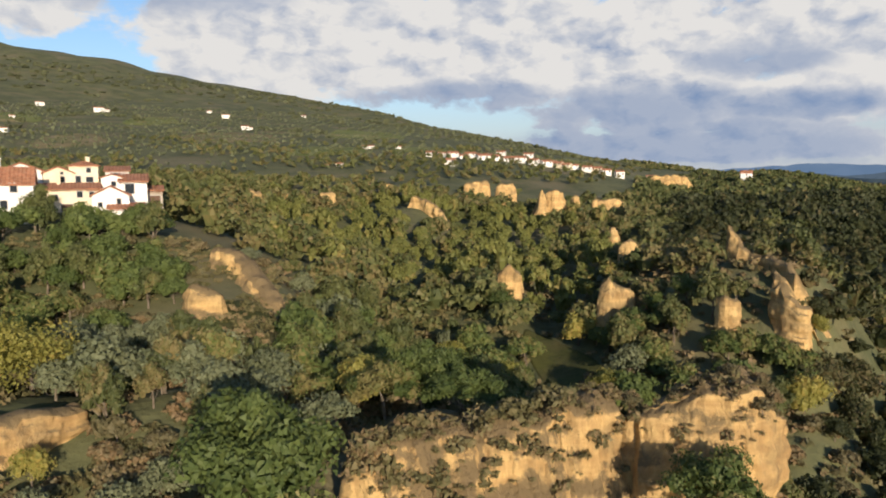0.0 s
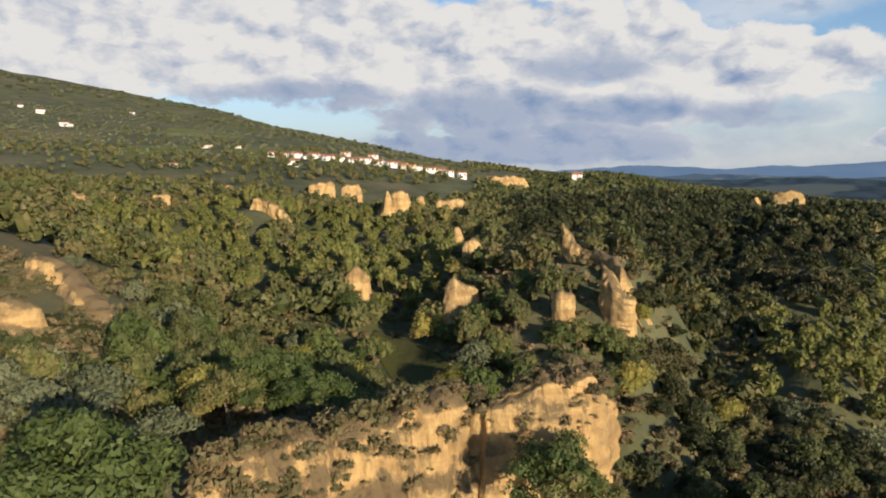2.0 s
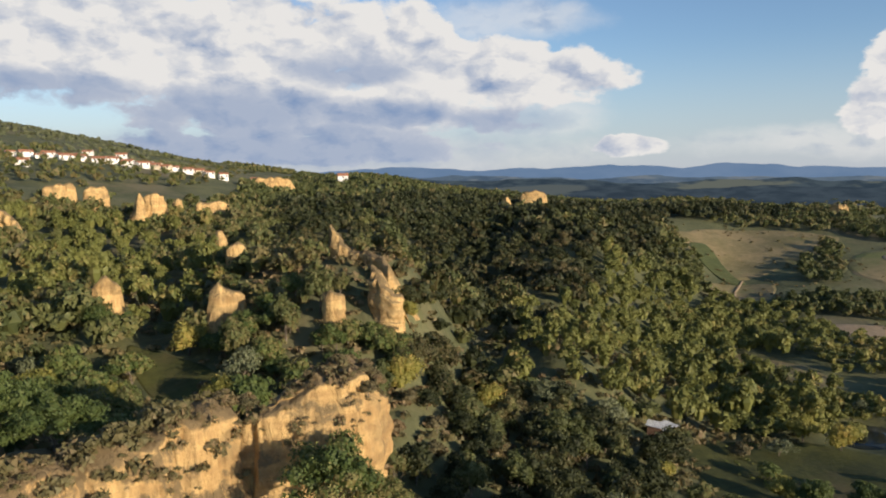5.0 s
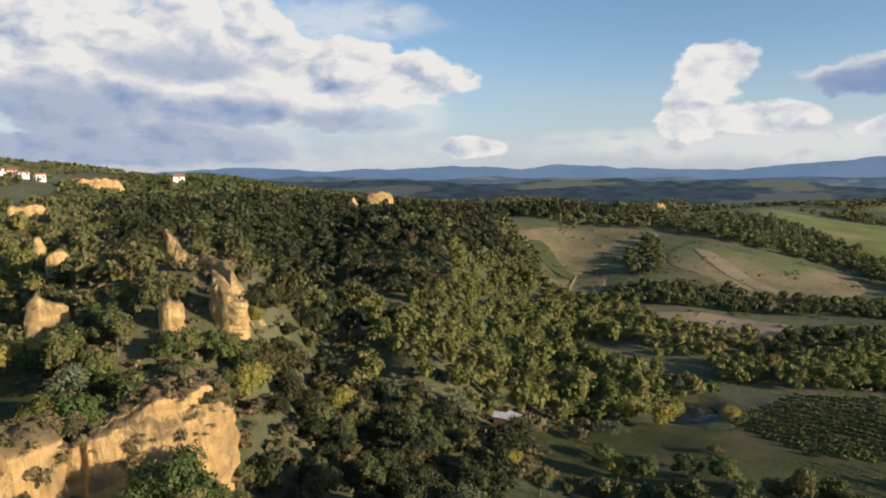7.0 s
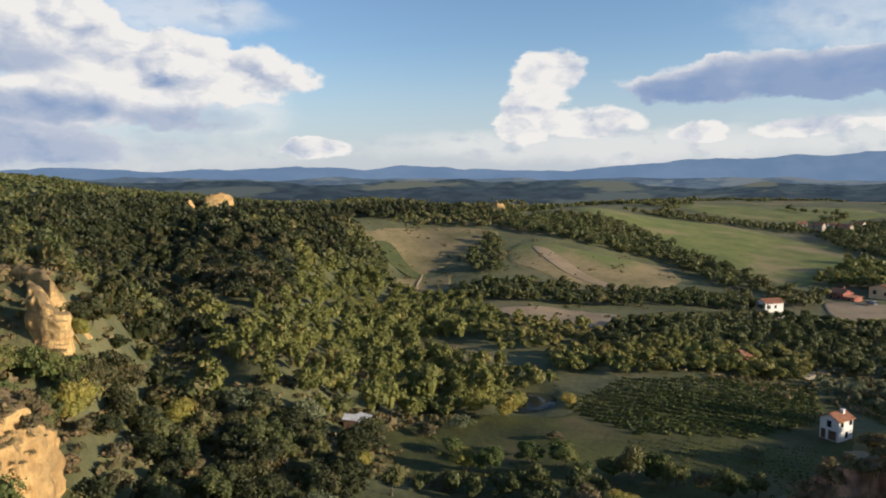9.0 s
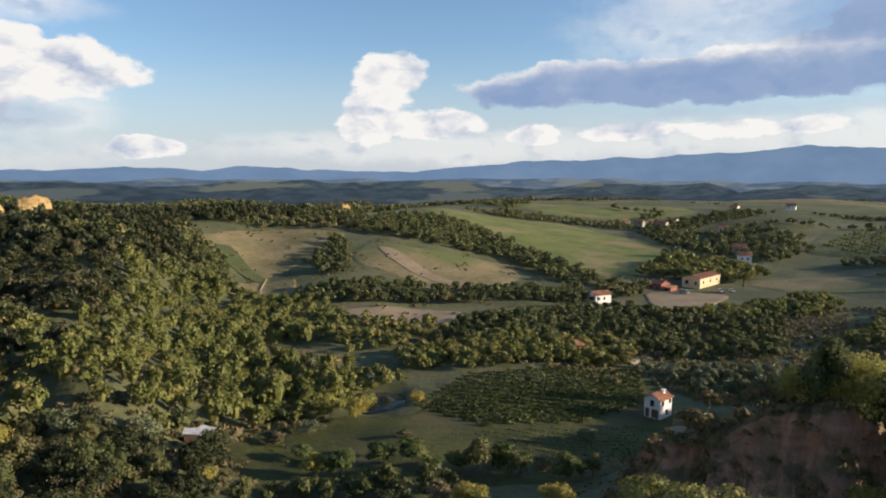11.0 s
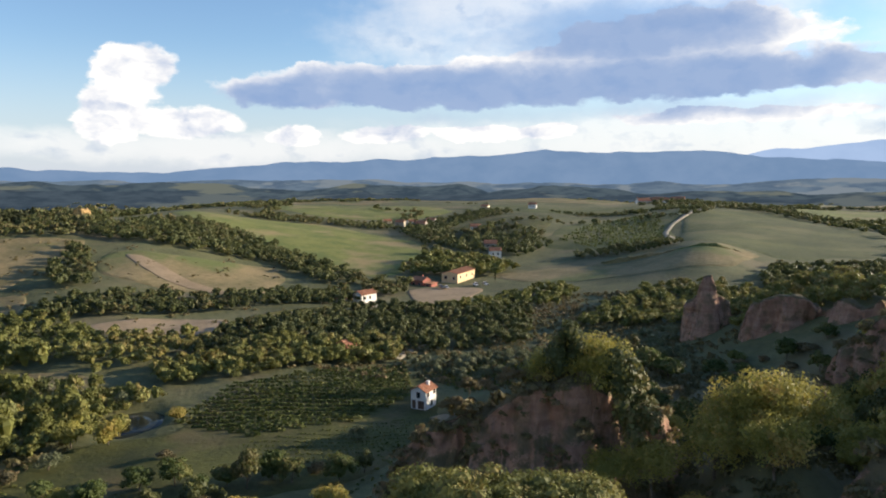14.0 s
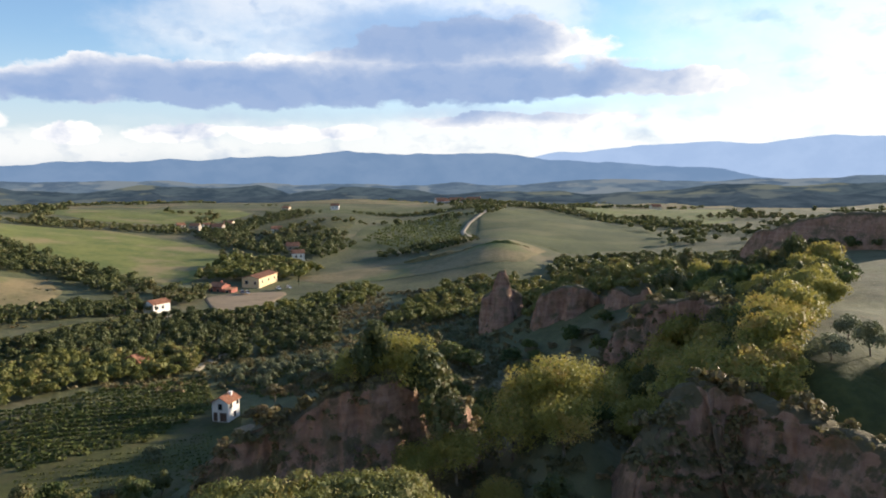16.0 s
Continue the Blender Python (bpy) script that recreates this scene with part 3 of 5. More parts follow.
cliff("sandstone_cliff", [(-20.6, 98, 38), (-19.6, 95, 40.2), (-18.4, 95, 39.6), (-17.6, 97, 37)], 33, 2, SAND, "rounded patch of bare ochre sand on the slope", cols=40, rows=22, seed=62, lean=0.5, flute=0.3)
# shaded red badlands
cliff("clay_cliff", [(82, 80, 17), (85, 77, 24), (87.5, 74.5, 26.6), (90, 74, 28.0), (92, 73, 29.6), (94.5, 72, 32.2), (98, 72, 33.4), (101, 74, 32), (104, 78, 28), (106, 84, 21)],
      11, 4.5, RED_SAND, "shaded reddish clay cliff with grass on its crest", cols=240, rows=70, seed=71, flute=0.7, lean=0.8, ends=0.12, jag=1.6)
cliff("clay_cliff", [(106.6, 212, 16), (107.9, 210, 20.5), (108.35, 209, 26), (108.75, 208, 26.6), (109.1, 209, 21), (110.4, 212, 18.5)], 7, 2.4, RED_SAND,
      "reddish clay pinnacle standing over olive trees", cols=60, rows=34, seed=73, lean=0.25, jag=0.5)
cliff("clay_cliff", [(111, 190, 20), (113, 186, 25), (115, 184, 26), (116.5, 186, 22), (118, 176, 27), (119, 175, 25), (120.5, 170, 30)], 8, 3, RED_SAND,
      "row of shaded reddish clay bluffs under trees", cols=110, rows=34, seed=75, lean=0.45, flute=1.1)
cliff("clay_cliff", [(116.5, 132, 20), (118.5, 128, 28), (120.5, 126, 32.5), (124, 122, 34), (128, 116, 34), (133, 110, 33)], 12, 3.5, RED_SAND,
      "shaded reddish clay slope falling into the ravine", cols=120, rows=44, seed=77, lean=0.6, flute=1.0)
cliff("clay_cliff", [(118.5, 60, 25), (121, 64, 30), (123.5, 70, 33.8), (127, 73, 33.6), (132, 69, 32.4), (138, 64, 31.5), (145, 62, 31.5)], 11, 3, RED_SAND,
      "dark reddish clay cliff below a grassy terrace", cols=240, rows=70, seed=79, lean=0.9, flute=0.5, ends=0.06, jag=0.9)
cliff("clay_cliff", [(126.5, 260, 33), (129, 256, 37), (131, 250, 40), (134, 246, 43), (140, 240, 44)], 24, 4, RED_SAND, "far shaded bluff with trees on top", cols=80, rows=24, seed=81, lean=0.5)

cliff("mound", [(100.5, 432, 4), (103, 430, 7), (106.2, 426, 12), (108.0, 424, 16), (108.9, 424, 16.4), (110.2, 427, 13), (112, 431, 8)], 2, 5, BROWN_FIELD,
      "bare tan eroded mound with a sharp crest", cols=90, rows=30, seed=85, lean=1.5, flute=0.6, jag=0.8, ends=0.12)

# ---- trees ----
def leaf_quads(rng, centre, normal, size, squash=1.0):
    """Leaf sprays: one triangle each, as arrays of corners (n, 3, 3)."""
    n = len(centre)
    side = np.cross(normal, rng.normal(size=(n, 3)))
    side /= np.linalg.norm(side, axis=1, keepdims=True) + 1e-9
    up = np.cross(normal, side)
    s = size * rng.uniform(0.6, 1.35, (n, 1))
    w = s * rng.uniform(0.45, 0.9, (n, 1))
    tip = normal * s * rng.uniform(-0.25, 0.5, (n, 1))
    return np.stack([centre + side * w - up * s * 0.5, centre + up * s + tip, centre - side * w - up * s * 0.5], 1)


def crown(seed, leaves, size, lobes=14, wide=1.0, tall=1.0, low=0.25, loose=0.16, core=2):
    """A crown of unit width: leaf sprays gathered on uneven lobes. Returns corners (n, 3, 3) with the base of the tree at 0."""
    rng = np.random.default_rng(seed)
    k = rng.normal(size=(lobes, 3))
    k /= np.linalg.norm(k, axis=1, keepdims=True)
    k[:, 2] = np.abs(k[:, 2]) * 1.15 - 0.35
    open_crown = lobes > 30
    mid = k * rng.uniform(0.16, 0.47 if open_crown else 0.42, (lobes, 1)) * (wide, wide, tall)
    rad = rng.uniform(0.07, 0.17, lobes) if open_crown else rng.uniform(0.1, 0.22, lobes)
    pick = rng.choice(lobes, leaves, p=rad ** 2 / (rad ** 2).sum())
    d = rng.normal(size=(leaves, 3))
    d /= np.linalg.norm(d, axis=1, keepdims=True)
    d[:, 2] = np.where(d[:, 2] < -0.35, -d[:, 2], d[:, 2])
    c = mid[pick] + d * rad[pick][:, None] * (wide, wide, tall * 0.75) * rng.uniform(0.82, 1 + loose, (leaves, 1))
    nrm = d + rng.normal(scale=0.45, size=d.shape)
    nrm /= np.linalg.norm(nrm, axis=1, keepdims=True)
    q = leaf_quads(rng, c, nrm, size)
    if core:      # darker, denser inside of each lobe
        inner = [(np.zeros(3), 0.36)] if core == 1 else zip(mid, rad)
        for m, r in inner:
            t = np.linspace(0, 2 * math.pi, 7)[:-1]
            ring = [np.stack([np.cos(t) * math.cos(a), np.sin(t) * math.cos(a), np.full(6, math.sin(a))], -1) for a in (-1.0, 0.1, 1.1)]
            ring = [m + p * r * 0.66 * np.array((wide, wide, tall)) * rng.uniform(0.8, 1.1, (6, 1)) for p in ring]
            for a, b in zip(ring[:-1], ring[1:]):
                q = np.concatenate([q, np.stack([a, np.roll(a, -1, 0), b], 1), np.stack([np.roll(a, -1, 0), np.roll(b, -1, 0), b], 1)])
    q[..., 2] += 0.5 * tall + low
    return q


def limbs(seed, high, thick, n=7, spread=0.3):
    """A tapered trunk with limbs reaching into the crown."""
    rng = np.random.default_rng(seed)
    quads = []

    def tube(a, b, ra, rb, bend):
        steps, sides = 4, 5
        t = np.linspace(0, 2 * math.pi, sides + 1)[:-1]
        rings = []
        for s in np.linspace(0, 1, steps):
            c = a + (b - a) * s + bend * math.sin(s * math.pi)
            r = ra + (rb - ra) * s
            rings.append(np.stack([c[0] + np.cos(t) * r, c[1] + np.sin(t) * r, np.full(sides, c[2])], -1))
        for p, q in zip(rings[:-1], rings[1:]):
            quads.append(np.stack([p, np.roll(p, -1, 0), np.roll(q, -1, 0), q], 1))

    top = np.array([rng.normal(scale=0.03), rng.normal(scale=0.03), high * 0.7])
    tube(np.array([0, 0, -0.12]), top, thick, thick * 0.4, rng.normal(scale=0.02, size=3))
    for _ in range(n):
        s = rng.uniform(0.35, 0.95)
        a = top * s
        an = rng.uniform(0, 6.28)
        b = a + np.array([math.cos(an) * spread, math.sin(an) * spread, rng.uniform(0.12, 0.35) * high])
        tube(a, b, thick * 0.45, thick * 0.12, rng.normal(scale=0.03, size=3))
    return np.concatenate(quads)


def quad_mesh(name, quads, mat, smooth=False):
    v = quads.reshape(-1, 3)
    return mesh_from(name, v, np.arange(len(v)).reshape(-1, quads.shape[1]), mat, smooth)


# kind: leaves, leaf size, lobes, wide, tall, low, leaf material, label
KINDS = {
    "oak_tree": (1700, 0.035, 24, 1.0, 0.95, -0.08, OAK, "round-crowned green oak tree in dense woodland", "tree"),
    "evergreen_oak": (1700, 0.035, 24, 1.0, 0.95, -0.1, HOLM_SHADE, "evergreen oak on the canyon side, darkened in colour as shade", "tree"),
    "young_tree": (1500, 0.034, 18, 0.78, 1.25, -0.12, WOOD_LEAVES, "slender deciduous tree with an upright green crown", "tree"),
    "yellow_tree": (2200, 0.029, 24, 1.0, 1.0, -0.1, BRIGHT, "yellow-green locust tree catching the evening sun", "tree"),
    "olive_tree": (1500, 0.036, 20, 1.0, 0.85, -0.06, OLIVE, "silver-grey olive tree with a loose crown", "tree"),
    "shrub": (800, 0.054, 12, 1.1, 0.7, -0.12, SHRUB, "dry brownish shrub on the slope", "shrub"),
    "cypress_tree": (700, 0.04, 10, 0.34, 2.3, 0.0, CYPRESS, "tall narrow dark cypress tree", "tree"),
    "walnut_tree": (9000, 0.0155, 64, 1.0, 0.85, 0.04, BRIGHT_WOOD, "broad leafy green tree above the ravine", "tree"),
    "holm_oak": (6000, 0.019, 40, 1.0, 0.85, 0.04, OAK, "dark round oak beside the cliff", "tree"),
    "locust_tree": (6500, 0.019, 72, 1.0, 1.0, -0.1, BRIGHT, "big yellow-green locust tree in low sunlight", "tree"),
}
PLANTS = {}


def plant_kind(kind, variants=4):
    fill = 0 if kind in ("olive_tree", "locust_tree") else 2
    leaves, size, lobes, wide, tall, low, mat, label, cat = KINDS[kind]
    made = []
    for k in range(variants):
        loose = 0.55 if kind == "locust_tree" else 0.34 if kind in ("olive_tree", "yellow_tree", "walnut_tree") else 0.2
        cr = quad_mesh("crown", crown(100 + 17 * k + len(kind), leaves, size, lobes, wide, tall, low, loose, fill), mat)
        tr = quad_mesh("trunk", limbs(200 + k, low + 0.5 * tall + 0.1, 0.028, 5, 0.25 * wide), BARK, True)
        made.append((cr, tr))
    PLANTS[kind] = made


for k in KINDS:
    plant_kind(k, 2 if k in ("walnut_tree", "locust_tree", "holm_oak") else 4)
USED = {}
plant_rng = np.random.default_rng(4)


def plant(kind, x, y, size, z=None, label=""):
    """Plants one tree of that crown width at a place, standing on the ground."""
    meshes = PLANTS[kind][int(plant_rng.integers(len(PLANTS[kind])))]
    z = ground_z(x, y) if z is None else z
    root = new(kind)
    root.matrix_basis = Matrix.LocRotScale((x, y, z - 0.05), Euler((0, 0, plant_rng.uniform(0, 6.28))), Vector((1, 1, plant_rng.uniform(0.85, 1.2))) * size)
    for nm, me in (("crown", meshes[0]), ("trunk", meshes[1])):
        o = new(nm, me)
        o.parent = root
    USED[kind] = USED.get(kind, 0) + 1
    tagged(root, label or KINDS[kind][7], KINDS[kind][8], group="trees of the valley" if KINDS[kind][8] == "tree" else "shrubs of the slopes")
    return root


def inside(bearing, dist, ring):
    """Whether places lie in a plot whose corners are given by bearing and distance."""
    px, py = np.sin(np.radians(bearing)) * dist, np.cos(np.radians(bearing)) * dist
    corners = [at(b, d) for b, d in ring]
    hit = np.zeros(np.shape(px), bool)
    for a, c in zip(corners, corners[1:] + corners[:1]):
        if a.y == c.y:
            continue
        cross = (a.y > py) != (c.y > py)
        hit ^= cross & (px < (c.x - a.x) * (py - a.y) / (c.y - a.y) + a.x)
    return hit


def plot_points(ring, gap, seed, jitter=0.45):
    """Places spread over a plot about gap metres apart."""
    rng = np.random.default_rng(seed)
    xy = np.array([at(b, d).xy for b, d in ring])
    lo, hi = xy.min(0), xy.max(0)
    xs, ys = np.meshgrid(np.arange(lo[0], hi[0], gap), np.arange(lo[1], hi[1], gap))
    x = xs.ravel() + rng.uniform(-jitter, jitter, xs.size) * gap
    y = ys.ravel() + rng.uniform(-jitter, jitter, xs.size) * gap
    b, d = np.degrees(np.arctan2(x, y)), np.hypot(x, y)
    keep = inside(b, d, ring)
    return x[keep], y[keep]


def woods(name, x, y, sizes, mat, label, seed, leaves=60, leaf=0.16, wide=1.0, tall=0.95, low=-0.1, lobes=7, core=1, kinds=5, z=None):
    """Many trees too small to count, in one mesh."""
    rng = np.random.default_rng(seed)
    shapes = [crown(seed * 31 + k, leaves, leaf, lobes, wide, tall, low, 0.2, core) for k in range(kinds)]
    which = rng.integers(kinds, size=len(x))
    z = height_at(x, y) if z is None else z
    out = []
    for k in range(kinds):
        m = which == k
        a = rng.uniform(0, 6.28, m.sum())
        ca, sa = np.cos(a)[:, None, None], np.sin(a)[:, None, None]
        q = shapes[k][None] * (sizes[m] if np.ndim(sizes) else np.full(m.sum(), sizes))[:, None, None, None]
        qx, qy = q[..., 0] * ca - q[..., 1] * sa, q[..., 0] * sa + q[..., 1] * ca
        st = rng.uniform(0.8, 1.3, m.sum())[:, None, None]
        out.append(np.stack([qx + x[m][:, None, None], qy + y[m][:, None, None], q[..., 2] * st + z[m][:, None, None]], -1).reshape(-1, 3, 3))
    return tagged(new(name, quad_mesh(name, np.concatenate(out), mat)), label, "woods", kind="stuff")

# ---- fields: plots laid on the ground ----
PLOTS = []


def field(name, ring, mat, label, category="field", lift=0.0):
    """A plot draped over the ground, given by its corners (bearing, distance), with softly rounded edges."""
    PLOTS.append(ring)
    c = [at(b, d) for b, d in ring]
    pts = []
    for i in range(len(c)):
        p, a, b, n = c[i - 1], c[i], c[(i + 1) % len(c)], c[(i + 2) % len(c)]
        for s in np.linspace(0, 1, 9)[:-1]:
            pts.append(0.5 * ((2 * a) + (b - p) * s + (2 * p - 5 * a + 4 * b - n) * s * s + (3 * a - p - 3 * b + n) * s ** 3))
    pts = np.array([(v.x, v.y) for v in pts])
    mid = pts.mean(0)
    far = float(np.hypot(*mid))
    rings, step = [], 14
    wob = 1 + 0.08 * rough_noise(np.arange(len(pts)) / 2.5, np.zeros(len(pts)) + far, 3, 3)
    for k in np.linspace(0.0, 1, step):
        rings.append(mid + (pts - mid) * k * (wob[:, None] if k else 1))
    rings.append(mid + (pts - mid) * 1.03 * wob[:, None])
    step += 1
    v = np.stack(rings).reshape(-1, 2)
    z = height_at(v[:, 0], v[:, 1]) + 0.08 + 0.0004 * far + lift
    z[-len(pts):] -= 0.2 + 0.0005 * far + lift
    f = grid_faces(step, len(pts), wrap=True)
    ob = new(name, mesh_from(name, np.c_[v, z], f, mat))
    if ob.data.polygons[len(f) // 2].normal.z < 0:
        ob.data.flip_normals()
    return tagged(ob, label, category, kind="structure")


field("meadow", [(6.5, 131), (9, 128), (13, 114), (11, 108), (8.5, 112)], GRASS, "small green clearing in the woods", "meadow")
field("meadow", [(-19.5, 90), (-16, 80), (-12.5, 82), (-13.5, 97), (-17, 101)], GRASS, "grassy hollow below the village", "meadow")
field("field", [(49.6, 384), (53.3, 427), (60.2, 433), (59, 385), (56.9, 359), (54.1, 339), (51.8, 356)], BROWN_FIELD, "dry brown hillside field")
field("field", [(50.6, 368), (51.8, 380), (53.6, 345), (54.6, 333), (53, 334)], VINE_FIELD, "green strip along the edge of a dry field", lift=0.15)
field("field", [(52.3, 323), (56.5, 332), (56, 302), (52.7, 297)], BROWN_FIELD, "small dry field between hedges")
field("field", [(62.5, 398), (66.5, 398), (74.2, 404), (73.4, 338), (68.8, 328), (64.3, 338), (61.5, 361)], BROWN_FIELD, "dry mown hill field above a hedge")
field("field", [(63.5, 385), (64.6, 388), (68, 345), (70.5, 330), (69, 328), (66, 345)], SOIL, "pale worn strip across the dry field", lift=0.15)
field("field", [(59.7, 264), (64.3, 277), (70.2, 270), (69.3, 249), (66.1, 249), (61.6, 253)], SOIL, "flat brown ploughed field")
field("field", [(53.9, 220), (57, 214), (60.6, 203), (60.2, 188), (56.4, 193)], BROWN_FIELD, "dry grass bank beside the trees")
field("field", [(66.9, 620), (72.6, 645), (78.7, 650), (86, 550), (85.6, 439), (82.7, 401), (80, 412), (74.7, 478), (70.5, 520)], GREEN_FIELD, "broad green and tan hill field")
field("field", [(87.8, 650), (93.8, 760), (96.5, 744), (95.6, 617), (89.6, 586)], GRASS, "bright green sown field on a hump")
field("field", [(96.1, 558), (99.3, 710), (105, 790), (107.2, 850), (105.7, 629), (106.0, 507), (99.7, 512)], VINE_FIELD, "green vineyard field on a slope")
field("field", [(108.4, 900), (114.2, 800), (121.3, 586), (121, 513), (115.5, 450), (109.8, 455), (106.8, 505), (106.6, 627)], VINE_FIELD, "large green field beside a pale track")
field("field", [(91.9, 403), (97, 429), (102.4, 418), (107, 420), (109.3, 445), (111.6, 425), (109.4, 376), (101.6, 372), (94.7, 380)], BROWN_FIELD, "bare tan slope of an eroded mound")
field("field", [(85, 351), (88, 360), (91, 354), (89, 318), (87, 308), (85.6, 315)], SOIL, "mown brown field before the farm")
field("field", [(60, 152), (66, 152), (70.7, 172), (84.9, 189), (87, 168), (83.3, 124), (70, 112), (60, 112), (53, 116), (52, 138)], GRASS, "green valley floor beside the vineyard")
field("field", [(74, 900), (80, 960), (88, 900), (86, 780), (78, 760)], GREEN_FIELD, "rolling green field")
field("field", [(89, 900), (98, 1000), (106, 980), (104, 860), (95, 820)], VINE_FIELD, "far green vineyard slope")
field("field", [(109, 1050), (116, 1150), (126, 1000), (124, 720), (117, 800)], GREEN_FIELD, "far pale green fields of the valley")
field("field", [(69, 1040), (76, 1130), (84, 1120), (80, 1010)], BROWN_FIELD, "far tan field among woods")
field("field", [(85, 1250), (96, 1400), (104, 1300), (98, 1120)], BROWN_FIELD, "far tan hill field")
field("field", [(116, 1300), (124, 1500), (132, 1350), (128, 1150)], BROWN_FIELD, "far pale stubble field")
field("meadow", [(130.5, 92), (134, 100), (141, 98), (141, 74), (135, 74), (131.5, 80)], GRASS, "sunlit grassy terrace above the cliff", "meadow")
field("field", [(58, 1000), (64, 1080), (68, 1000), (63, 900)], GREEN_FIELD, "far pale field among woods")
field("field", [(31, 640), (34, 720), (36, 700), (34, 610)], GREEN_FIELD, "pale clearing in far woods")
for k, (b0, b1, d0, d1, m) in enumerate([(-20, -14, 700, 790, BROWN_FIELD), (-30, -26, 640, 720, BROWN_FIELD), (-12, -7, 560, 640, GREEN_FIELD), (-4, 1, 600, 690, GREEN_FIELD),
                                         (-24, -21, 900, 1000, GREEN_FIELD), (2, 8, 560, 640, BROWN_FIELD), (-33, -30, 900, 1010, GREEN_FIELD), (-9, -4, 820, 940, GREEN_FIELD), (8, 13, 600, 660, GREEN_FIELD)]):
    field("field", [(b0, d0), (b0 + 1, d1), (b1, d1 + 20), (b1 + 0.5, d0 + 15)], m, "terraced olive and vine plot on the mountain flank")


def lane(name, line, width, mat, label, lift=0.1):
    """A track laid on the ground along bearings and distances."""
    pts = np.array([at(b, d).xy for b, d in line])
    seg = np.r_[0, np.cumsum(np.hypot(*np.diff(pts, axis=0).T))]
    u = np.linspace(0, seg[-1], max(12, int(seg[-1] / 4)))
    x, y = (np.convolve(np.pad(np.interp(u, seg, pts[:, k]), 2, mode="edge"), np.ones(5) / 5, "valid") for k in (0, 1))
    tx, ty = np.gradient(x), np.gradient(y)
    n = np.hypot(tx, ty)
    rows = []
    for o, dz in ((-0.62, -0.5), (-0.5, 0), (0, 0.05), (0.5, 0), (0.62, -0.5)):
        px, py = x + ty / n * o * width, y - tx / n * o * width
        rows.append(np.stack([px, py, height_at(px, py) + lift + 0.0012 * np.hypot(px, py) + dz], -1))
    ob = new(name, mesh_from(name, np.stack(rows).reshape(-1, 3), grid_faces(5, len(x)), mat))
    if ob.data.polygons[len(x) * 2].normal.z < 0:
        ob.data.flip_normals()
    return tagged(ob, label, "track", kind="structure")


lane("track", [(108.2, 800), (107, 720), (105.9, 640), (105.3, 580), (106.2, 500)], 3.4, TRACK, "pale gravel track climbing between green fields", 0.3)
lane("track", [(83.5, 205), (85.5, 222), (87.5, 232)], 2.6, TRACK, "pale farm track in the shade")
lane("track", [(80, 296), (83, 312), (86, 300), (90, 318)], 3, TRACK, "pale farm track past the white house")
lane("track", [(87, 156), (88.5, 150), (91, 140)], 4, SOIL, "earth drive beside the small house")
lane("track", [(54.5, 338), (53.8, 312), (54.3, 300)], 0.9, SOIL, "pale path through a small dry field", 0.15)
lane("track", [(70.5, 262), (74, 285), (79, 305)], 3, GRASS, "grassy lane beside the shaded hedge", 0.2)

# ---- woods ----
def clear_of_plots(x, y, extra=()):
    b, d = np.degrees(np.arctan2(x, y)), np.hypot(x, y)
    ok = np.ones(len(x), bool)
    for ring in PLOTS + list(extra):
        ok &= ~inside(b, d, ring)
    return x[ok], y[ok]


wr = np.random.default_rng(8)
BARE = [[(-20.8, 93), (-17.5, 93), (-13.5, 97), (-13, 107), (-18, 116), (-20, 103)], [(0, 60), (6, 50), (27, 52), (27, 63), (14, 60)],
        *[[(b0 - 0.1, d - 8), (b1 + 0.1, d - 8), (b1 + 0.3, d + 4), (b0 - 0.3, d + 4)] for b0, b1, d, z, h in FAR_CLIFFS], [(-3.6, 244), (0.6, 240), (0.6, 262), (-3.6, 266)],
        [(12, 121), (16, 121), (16, 129), (12, 129)], [(4.2, 139), (6.8, 139), (6.8, 147), (4.2, 147)], [(25.2, 114.5), (27.8, 114.5), (27.6, 119), (25.2, 121)], [(21.6, 115), (23.0, 115), (23.0, 120), (21.6, 120)], [(21.6, 127), (26.8, 120), (27, 132), (24, 140), (21.6, 143)]]


def grove(ring, gap, seed, mix, small, large, bare=BARE):
    """Plants single trees over a plot; mix: kinds and their shares."""
    x, y = clear_of_plots(*plot_points(ring, gap, seed), bare)
    kinds, share = [k for k, _ in mix], np.array([s for _, s in mix], float)
    for px, py in zip(x, y):
        kind = kinds[int(wr.choice(len(kinds), p=share / share.sum()))]
        plant(kind, px, py, wr.uniform(small, large) * (0.7 if kind == "shrub" else 1))


WILD = (("oak_tree", 5), ("young_tree", 3), ("yellow_tree", 0.7), ("shrub", 1.4), ("olive_tree", 0.4))
grove([(-4, 62), (3, 64), (16, 66), (27, 64), (28, 128), (20, 128), (0, 128), (-12, 118), (-12, 84), (-9, 64)], 5.2, 1, WILD, 4.6, 8.2)
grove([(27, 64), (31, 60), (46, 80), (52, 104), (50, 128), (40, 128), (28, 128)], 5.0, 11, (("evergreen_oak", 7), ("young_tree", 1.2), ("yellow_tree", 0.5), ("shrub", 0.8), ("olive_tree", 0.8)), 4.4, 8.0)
grove([(-36, 92), (-27, 90), (-20.5, 96), (-21, 124), (-30, 124), (-37, 122)], 3.7, 12, (("oak_tree", 5), ("young_tree", 3), ("yellow_tree", 1), ("shrub", 1)), 4.6, 7.6)
grove([(-12.5, 84), (-9, 64), (-12, 118), (-17, 118), (-20, 120), (-13, 128), (-11, 120)], 4.2, 13, (("shrub", 4), ("olive_tree", 2), ("oak_tree", 2), ("young_tree", 1)), 4, 6.5)
